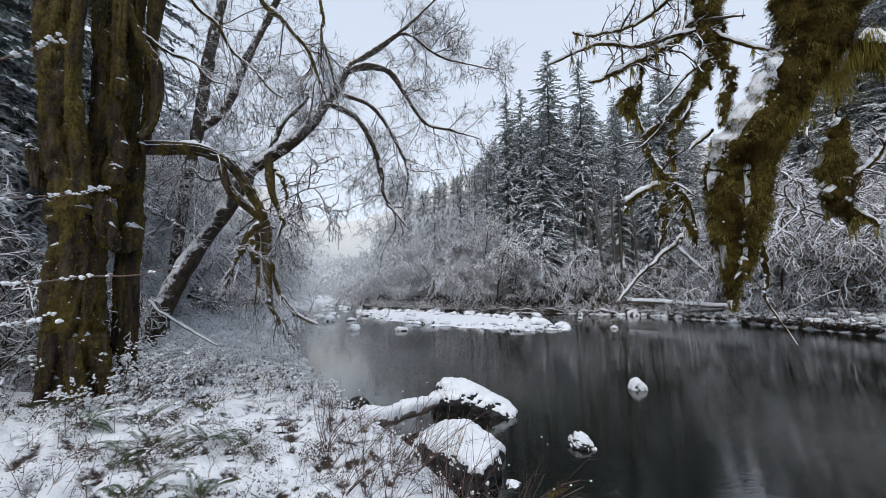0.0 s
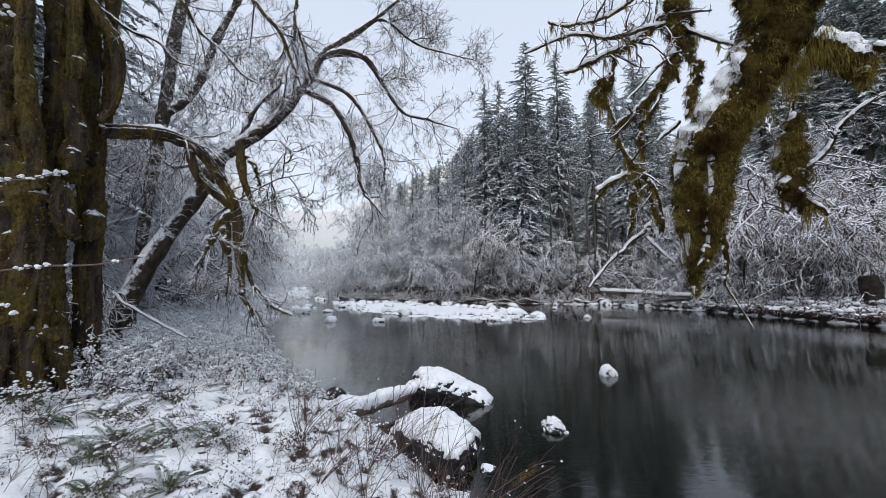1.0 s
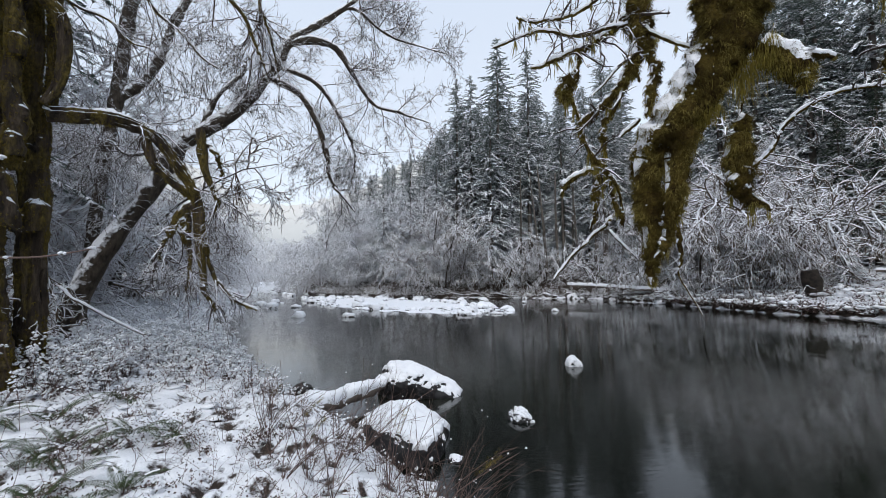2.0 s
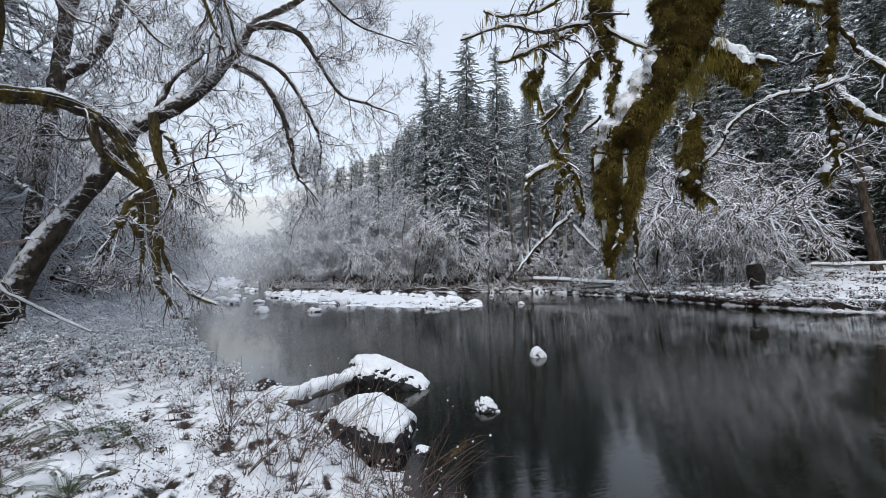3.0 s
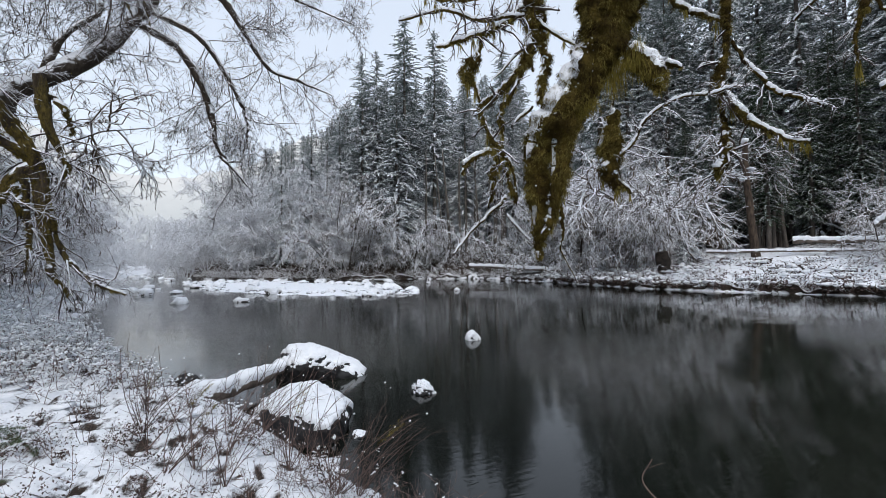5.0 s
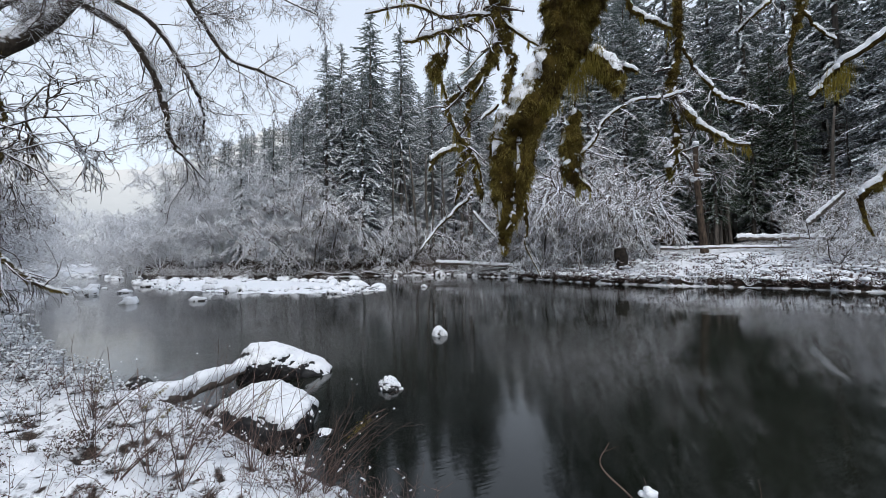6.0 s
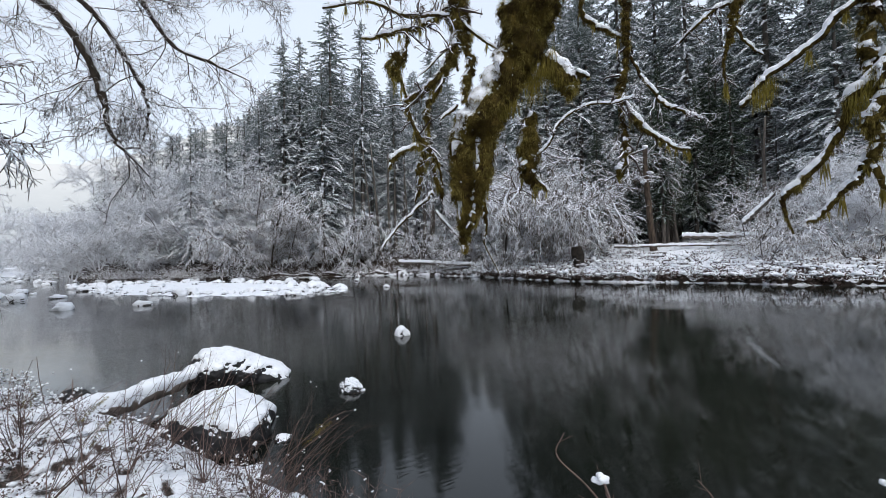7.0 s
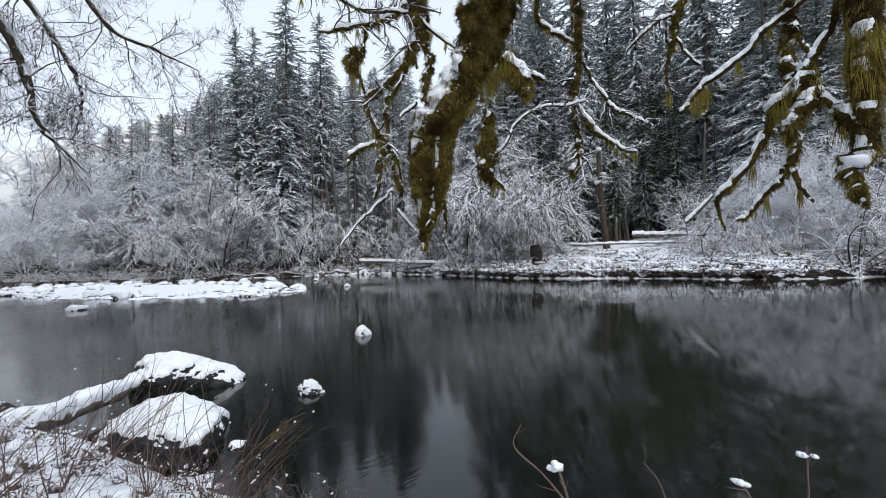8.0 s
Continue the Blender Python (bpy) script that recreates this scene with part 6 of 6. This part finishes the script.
FERNS = [(-3.38, 4.56, 0.95), (-2.83, 3.96, 0.95), (-2.73, 3.62, 0.8), (-2.36, 4.09, 1.05), (-4.48, 6.58, 1.1), (-3.84, 4.3, 1.0), (-2.23, 2.93, 0.85), (-1.74, 2.96, 0.7), (-1.95, 4.1, 0.6), (-4.7, 5.0, 0.9), (-3.2, 5.3, 0.8)]


def clear_of(p):
    """Keeps stems off the boulders, the log and the trunks."""
    ok = np.hypot(p[:, 0] - 0.12, p[:, 1] - 4.74) > 1.0
    ok &= (p[:, 1] < 3.9) | (p[:, 0] < -0.36) | (p[:, 1] > 8)
    ok &= np.hypot(p[:, 0] + 5.1, p[:, 1] - 5.6) > 0.6
    u = np.clip(((p[:, 0] + 1.25) * 1.25 + (p[:, 1] - 5.0) * 1.75) / (1.25**2 + 1.75**2), 0, 1)
    ok &= np.hypot(p[:, 0] + 1.25 - 1.25 * u, p[:, 1] - 5.0 - 1.75 * u) > 0.22
    return p[ok]


def octas(soup, c, size):
    k = np.array([(1, 0, 0), (0, 1, 0), (-1, 0, 0), (0, -1, 0), (0, 0, 1), (0, 0, -0.6)], float)
    f = np.array([(0, 1, 4), (1, 2, 4), (2, 3, 4), (3, 0, 4), (1, 0, 5), (2, 1, 5), (3, 2, 5), (0, 3, 5)])
    turn = np.random.default_rng(2).uniform(0, 6.28, len(c))
    ca, sa = np.cos(turn)[:, None], np.sin(turn)[:, None]
    v = k[None] * size[:, None, :]
    v = np.stack([v[..., 0] * ca - v[..., 1] * sa, v[..., 0] * sa + v[..., 1] * ca, v[..., 2]], -1)
    soup.add(v + c[:, None], None, f[None] + (np.arange(len(c)) * 6)[:, None, None])


def shrubbery():
    rng = np.random.default_rng(77)
    ob = thing("undergrowth", (0, 0, 0), "low brown snowberry stems and dead leaves tufted with snow", "shrubs", "", "stuff")
    base = np.concatenate([bank_points(800, rng, 2.0, 9, 0.05, 6.5), bank_points(1500, rng, 7, 34, 0.0, 8.0, 1.3), bank_points(380, rng, 2.4, 12, 0.0, 1.2)])
    base = clear_of(base)
    skirt = np.column_stack([rng.uniform(-5.0, -3.9, 260), rng.uniform(5.6, 7.0, 260)])
    skirt = skirt[np.hypot(skirt[:, 0] + 5.1, skirt[:, 1] - 5.6) > 0.42]
    base = np.concatenate([base, np.column_stack([skirt, height(skirt[:, 0], skirt[:, 1])])])
    m = len(base)
    far = np.hypot(base[:, 0], base[:, 1])
    tall = rng.uniform(0.15, 0.55, m) * np.interp(far, [3, 8], [0.7, 1.0])
    tall[-len(skirt):] *= 1.35
    d = unit(np.stack([rng.normal(0, 0.4, m), rng.normal(0, 0.4, m), np.ones(m)], -1))
    pts = [base - d * 0.03]
    for k in range(3):
        d = unit(d + rng.normal(0, 0.18, d.shape))
        pts.append(pts[-1] + d * (tall / 3)[:, None])
    p = np.stack(pts, 1)
    r = np.linspace(1, 0.5, 4)[None] * np.clip(0.0006 * far, 0.0022, 0.008)[:, None]
    p1, r1 = grow(rng, p, r, 5, 0.25, 1.0, (25, 70), (0.06, 0.25), 0.3, 3, 0.02, 0.22, 0.8, 0.002)
    wd = np.repeat(np.clip(0.0011 * far, 0.004, 0.014), 5)[:, None]
    # stems farther off get paler colours, to make up for missing brightness
    paled = (far + rng.normal(0, 2.5, m)) > 15.0
    white = paled & (far > 19)
    for on, skin in ((~paled, stem_mat), (paled & ~white, frost_mat), (white, pale_twig_mat)):
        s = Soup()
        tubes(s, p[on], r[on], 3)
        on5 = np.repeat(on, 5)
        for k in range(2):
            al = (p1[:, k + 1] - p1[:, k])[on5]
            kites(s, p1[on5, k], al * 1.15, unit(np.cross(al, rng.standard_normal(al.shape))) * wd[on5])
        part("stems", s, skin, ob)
    tips = np.concatenate([p[:, -1], p1[:, -1], p1[:, 1], p1[:, 2] * 0.5 + p1[:, 1] * 0.5])
    tips = tips[rng.random(len(tips)) < np.interp(np.hypot(tips[:, 0], tips[:, 1]), [3, 5, 7, 9, 14], [0.04, 0.2, 0.55, 0.95, 1.0])]
    far2 = np.hypot(tips[:, 0], tips[:, 1])
    sz = (rng.uniform(0.007, 0.022, len(tips)) * np.interp(far2, [3, 6, 9, 12, 20], [0.5, 1.1, 1.9, 2.5, 3.4]))[:, None] * rng.uniform(0.6, 1.5, (len(tips), 3)) * np.array((1.1, 1.1, 0.85))
    tips = np.repeat(tips, 3, 0)
    sz = np.repeat(sz, 3, 0) * 0.72
    tips = tips + rng.normal(0, 0.8, tips.shape) * sz
    s = Soup()
    octas(s, tips, sz)
    part("snow_tufts", s, snow_mat, ob, "small tufts of snow on stem tips")
    c = np.concatenate([p1[:, -1], p1[:, 1], p[:, 2], p1[:, 0]])
    c = c[rng.random(len(c)) < np.interp(np.hypot(c[:, 0], c[:, 1]), [3.5, 6, 9, 14], [0.03, 0.25, 0.40, 0.30])]
    c = c + rng.normal(0, 0.02, c.shape)
    far3 = np.hypot(c[:, 0], c[:, 1])
    al = unit(rng.standard_normal(c.shape) + np.array((0, 0, -0.4))) * (rng.uniform(0.015, 0.04, len(c)) * np.interp(far3, [3, 8, 20], [0.55, 1.1, 2.0]))[:, None]
    s = Soup()
    kites(s, c, al, unit(np.cross(al, rng.standard_normal(al.shape))) * np.linalg.norm(al, axis=1)[:, None] * 0.6, 0.2)
    part("dead_leaves", s, leaf_mat, ob, "withered brown leaves", smooth=False)


def litter_clumps():
    """Dark heaps of withered leaves under pillows of snow, some in place of shaded hollows."""
    rng = np.random.default_rng(91)
    ob = thing("leaf_clumps", (0, 0, 0), "dark clumps of withered plants, some in place of shaded hollows, under pillows of snow", "shrubs", "", "stuff")
    base = clear_of(np.concatenate([bank_points(150, rng, 1.9, 10, 0.2, 6.5, 1.2), bank_points(260, rng, 6, 24, 0.0, 8.0, 1.2)]))
    edge = np.array([(-0.55, 5.0), (-0.75, 5.3), (-0.45, 5.4), (-0.62, 4.7), (-0.3, 5.6), (-0.9, 5.0), (-0.38, 4.4), (0.0, 4.12), (0.32, 4.08), (-0.5, 4.2), (-0.15, 5.8), (-0.7, 5.7)])
    base = np.concatenate([base, np.column_stack([edge, np.maximum(height(edge[:, 0], edge[:, 1]), 0.06)])])
    # dark leaves below each fern stand in for the shaded hollow there
    under = np.repeat([(x, y) for x, y, _ in FERNS], 3, 0) + rng.normal(0, 0.10, (3 * len(FERNS), 2))
    base = np.concatenate([base, np.column_stack([under, height(under[:, 0], under[:, 1])])])
    leaves, snow = Soup(), Soup()
    spots = len(base)
    base = np.concatenate([base, clear_of(bank_points(55, rng, 2.0, 6.5, 0.5, 5.5, 1.1))])
    for n, c in enumerate(base):
        w = rng.uniform(0.04, 0.11) if n < spots else rng.uniform(0.03, 0.08)
        m = 110 if n < spots else 150
        o = rng.normal(0, 1, (m, 3)) * (w, w, w * 0.45) + (0, 0, w * 0.5)
        al = unit(rng.standard_normal((m, 3)) + (0, 0, -0.3)) * rng.uniform(0.012, 0.032, (m, 1))
        kites(leaves, c + o, al, unit(np.cross(al, rng.standard_normal((m, 3)))) * 0.012, 0.2)
        k = rng.integers(6, 12) if n < spots else 2
        q = c + rng.normal(0, 0.8, (k, 3)) * (w, w, 0.15 * w) + (0, 0, w * 0.75)
        lumps(snow, q, (0.06 + 0.20 * rng.random((k, 1)) ** 2) * w * rng.uniform(0.7, 1.5, (k, 3)) * np.array((1.1, 1.1, 0.5)), rng, 2, 0.16)
    bits = clear_of(bank_points(350, rng, 1.7, 7.5, 0.2, 6.0, 1.1))
    bits[:, 2] += rng.uniform(0.0, 0.05, len(bits))
    al = unit(rng.standard_normal(bits.shape) * (1, 1, 0.45)) * rng.uniform(0.008, 0.045, (len(bits), 1))
    kites(leaves, bits, al, unit(np.cross(al, rng.standard_normal(al.shape))) * rng.uniform(0.004, 0.022, (len(bits), 1)), 0.2)
    part("leaves", leaves, leaf_mat, ob, smooth=False)
    part("snow_pillows", snow, snow_mat, ob)
    mound = clear_of(bank_points(600, rng, 1.8, 10, 0.2, 6.5, 1.2))
    s = Soup()
    keep = np.ones(len(mound), bool)
    for x, y, _ in FERNS:
        keep &= np.hypot(mound[:, 0] - x, mound[:, 1] - y) > 0.4
    mound = mound[keep]
    lumps(s, mound, (0.02 + 0.07 * rng.random((len(mound), 1)) ** 2) * rng.uniform(0.7, 1.6, (len(mound), 3)) * np.array((1.3, 1.3, 0.30)), rng, 2, 0.22)
    part("snow_humps", s, snow_mat, ob)


litter_clumps()


def dark_stems():
    """Thin bare shoots in front of the camera, some with tufts of lichen."""
    rng = np.random.default_rng(81)
    for k in range(15):
        y = rng.uniform(2.3, 4.6)
        x = float(np.interp(y, LEFT_Y, LEFT_X)) - rng.uniform(0.35, 1.9)
        ob = thing("bare_shrub", (x, y, float(height(x, y))), "leafless shrub of thin dark arching shoots in the snow", "shrub", "bare shrubs on the bank")
        n = rng.integers(5, 9)
        az = rng.uniform(0, 6.28, n)
        d = unit(np.stack([np.cos(az) * 0.5 + 0.25, np.sin(az) * 0.5, np.ones(n)], -1))
        pts = [np.zeros((n, 3)) - d * 0.04]
        ln = rng.uniform(0.4, 1.0, n)
        for _ in range(7):
            d = unit(d + rng.normal(0, 0.07, d.shape) + np.array((0.05, 0, -0.03)))
            pts.append(pts[-1] + d * (ln / 7)[:, None])
        p = np.stack(pts, 1)
        r = np.linspace(0.0036, 0.0015, 8)[None] * np.ones((n, 1))
        s = Soup()
        tubes(s, p, r, 4)
        p1, r1 = grow(rng, p, r, 4, 0.3, 1.0, (20, 50), (0.10, 0.32), 0.3, 4, -0.02, 0.12, 0.7, 0.0014)
        tubes(s, p1, r1, 3)
        tagged(part("crown", s, stem_mat, ob), kind="stuff")
        s = Soup()
        c = p1[rng.random(len(p1)) < 0.12][:, -1]
        if len(c):
            octas(s, c, rng.uniform(0.006, 0.014, (len(c), 3)))
            tagged(part("snow", s, snow_mat, ob), kind="stuff")
        if k % 3 == 0:
            s = Soup()
            q = p[0]
            fringe(s, q[4:7], np.full(3, 0.02), 260, (0.02, 0.05), rng, 0.2, 0.1)
            part("lichen", s, strand_mat, ob, "olive tuft of lichen", smooth=False)


dark_stems()
shrubbery()


def far_brush():
    rng = np.random.default_rng(78)
    ob = thing("far_brush", (0, 0, 0), "tangle of snow-covered brush along the far waterline", "shrubs", "", "stuff")
    m = 3000
    y = 1 + 59 * rng.random(m) ** 0.42
    far = rng.uniform(0.2, 9, m) * rng.random(m)
    f, f2 = np.interp(y, FAR_Y, FAR_X), np.interp(y + 0.3, FAR_Y, FAR_X)
    x = f + far * np.sqrt(1 + ((f2 - f) / 0.3) ** 2)
    far = np.where(np.arange(m) % 3 == 0, rng.uniform(-0.3, 0.8, m), far)
    x = f + far * np.sqrt(1 + ((f2 - f) / 0.3) ** 2)
    base = np.stack([x, y, np.maximum(height(x, y), 0.25)], -1)
    tall = rng.uniform(0.4, 1.5, m) * np.where(y < 24, 0.6, 0.8)
    d = unit(np.stack([rng.normal(-0.3, 0.6, m), rng.normal(-0.2, 0.6, m), np.ones(m)], -1))
    pts = [base]
    for k in range(3):
        d = unit(d + rng.normal(0, 0.2, d.shape) + np.array((0, 0, -0.22)))
        pts.append(pts[-1] + d * (tall / 3)[:, None])
    p = np.stack(pts, 1)
    r = np.linspace(1, 0.6, 4)[None] * rng.uniform(0.010, 0.022, m)[:, None]
    s = Soup()
    tubes(s, p, r, 3)
    p1, r1 = grow(rng, p, r, 4, 0.25, 1.0, (25, 70), (0.2, 0.7), 0.3, 3, 0.08, 0.2, 0.8, 0.010)
    tubes(s, p1, r1, 3)
    part("stems", s, frost_mat, ob)

    leaves, snow = Soup(), Soup()
    m = 760
    y = rng.uniform(1, 30, m)
    far = 0.2 + 9 * rng.random(m) ** 1.5
    edge = np.arange(m) < 150
    far = np.where(edge, rng.uniform(-0.45, 0.35, m), far)
    y = np.where(edge, np.round(y / 2.3) * 2.3 + rng.normal(0, 0.45, m), y)
    x = np.interp(y, FAR_Y, FAR_X) + far
    z = np.maximum(height(x, y), 0.3)
    for n, c in enumerate(np.stack([x, y, z], -1)):
        w = rng.uniform(0.12, 0.4) if n > 149 else rng.uniform(0.2, 0.5)
        k = 20 if n > 149 else 36
        al = unit(rng.standard_normal((k, 3))) * rng.uniform(0.08, 0.28, (k, 1))
        kites(leaves, c + rng.normal(0, 1, (k, 3)) * (w, w, w * 0.4) + (0, 0, w * 0.4), al, unit(np.cross(al, rng.standard_normal((k, 3)))) * 0.07, 0.2)
        k = 4 if n > 149 else 2
        lumps(snow, c + rng.normal(0, 1, (k, 3)) * (w, w, 0) + (0, 0, w * 0.7), rng.uniform(0.2, 0.6, (k, 1)) * w * np.array((1.1, 1.1, 0.5)), rng, 1, 0.15)
    part("dead_leaves", leaves, leaf_mat, ob, smooth=False)
    part("snow_pillows", snow, snow_mat, ob)


far_brush()


def fern(seed, label):
    rng = np.random.default_rng(seed)
    ob = thing("fern", (0, 0, 0), label, "fern", "ferns on the bank")
    for k in range(7):
        az = 0.62 * k + rng.uniform(-0.5, 0.5)
        ln = rng.uniform(0.38, 0.66)
        n = 14
        d = np.array((np.cos(az), np.sin(az), rng.uniform(0.4, 1.7)))
        pts = [np.array((np.cos(az), np.sin(az), 0.1)) * 0.04]
        for _ in range(n - 1):
            d = unit(d + np.array((0, 0, -0.14)) + rng.normal(0, 0.03, 3))
            pts.append(pts[-1] + d * ln / (n - 1))
        p = np.array(pts)
        s = Soup()
        tubes(s, p, np.linspace(0.004, 0.0015, n), 3)
        u = np.repeat(np.linspace(1.0, n - 1.01, 36), 2)
        i = u.astype(int)
        f = (u - i)[:, None]
        c = p[i] * (1 - f) + p[i + 1] * f
        t = unit(p[i + 1] - p[i])
        sd = unit(np.cross(t, (0, 0, 1.0))) * np.where(np.arange(len(u)) % 2 == 0, 1, -1)[:, None]
        size = (0.085 * np.sin(np.clip(u / n, 0, 1) ** 0.8 * np.pi * 0.9 + 0.22))[:, None] + 0.008
        kites(s, c, unit(sd + 0.3 * t + (0, 0, -0.15)) * size, t * 0.0105, 0.1)
        fr = part("frond", s, fern_mat, ob, smooth=False)
        if k % 3 == 0:
            s = Soup()
            snow_ridge(s, p[6:11], np.full(5, 0.013), rng, 0.8, 0.3, 0.006)
            part("snow", s, snow_mat, fr)
    return ob


ferns = [fern(1, "green sword fern with arching fronds rising from the snow"), fern(2, "flattened sword fern half buried in snow")]
for k, (x, y, sc) in enumerate(FERNS):
    m = pose(x, y, float(height(x, y)) + 0.03, 0, 0, 57 * k) @ Matrix.Diagonal((0.85 * sc, 0.85 * sc, 0.85 * sc * (0.8 if k % 2 else 1.0), 1))
    if k < 2:
        ferns[k].matrix_basis = m
    else:
        o = ferns[k % 2].scale
        copy_thing(ferns[k % 2], m @ Matrix.Diagonal((1 / o[0], 1 / o[1], 1 / o[2], 1)))


# ---- the misty distance ----
def misty_hill():
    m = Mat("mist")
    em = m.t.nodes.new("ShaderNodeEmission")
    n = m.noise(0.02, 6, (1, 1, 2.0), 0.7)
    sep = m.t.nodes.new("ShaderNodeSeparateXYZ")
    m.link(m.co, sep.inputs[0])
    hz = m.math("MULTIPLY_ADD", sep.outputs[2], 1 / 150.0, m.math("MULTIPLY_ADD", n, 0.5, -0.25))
    # mist painted as glow, paling upward to the sky's tone
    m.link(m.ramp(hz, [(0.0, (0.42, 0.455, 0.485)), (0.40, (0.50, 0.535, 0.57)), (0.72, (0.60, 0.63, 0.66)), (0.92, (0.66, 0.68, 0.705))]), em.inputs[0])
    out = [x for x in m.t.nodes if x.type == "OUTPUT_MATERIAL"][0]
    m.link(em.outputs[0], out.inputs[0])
    s = Soup()
    az = np.radians(np.linspace(-60, 40, 160))
    top = 142 + 16 * np.sin(az * 9 + 1) + 10 * np.sin(az * 23) + np.interp(np.degrees(az), [-60, -25, -12, 0, 40], [70, 40, 0, 60, 90])
    g = np.random.default_rng(9)
    top = top + g.normal(0, 2.0, len(top))
    rr = 620.0
    lo = np.stack([np.sin(az) * rr, np.cos(az) * rr, np.full(len(az), -5.0)], -1)
    hi = np.stack([np.sin(az) * (rr + 120), np.cos(az) * (rr + 120), top], -1)
    i = np.arange(len(az) - 1)
    k = len(az)
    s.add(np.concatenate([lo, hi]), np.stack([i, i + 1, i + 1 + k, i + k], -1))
    tagged(part("backdrop", s, m.m), "glowing backdrop painted as a forested hillside fading into pale mist", "hill", "", "structure")


misty_hill()
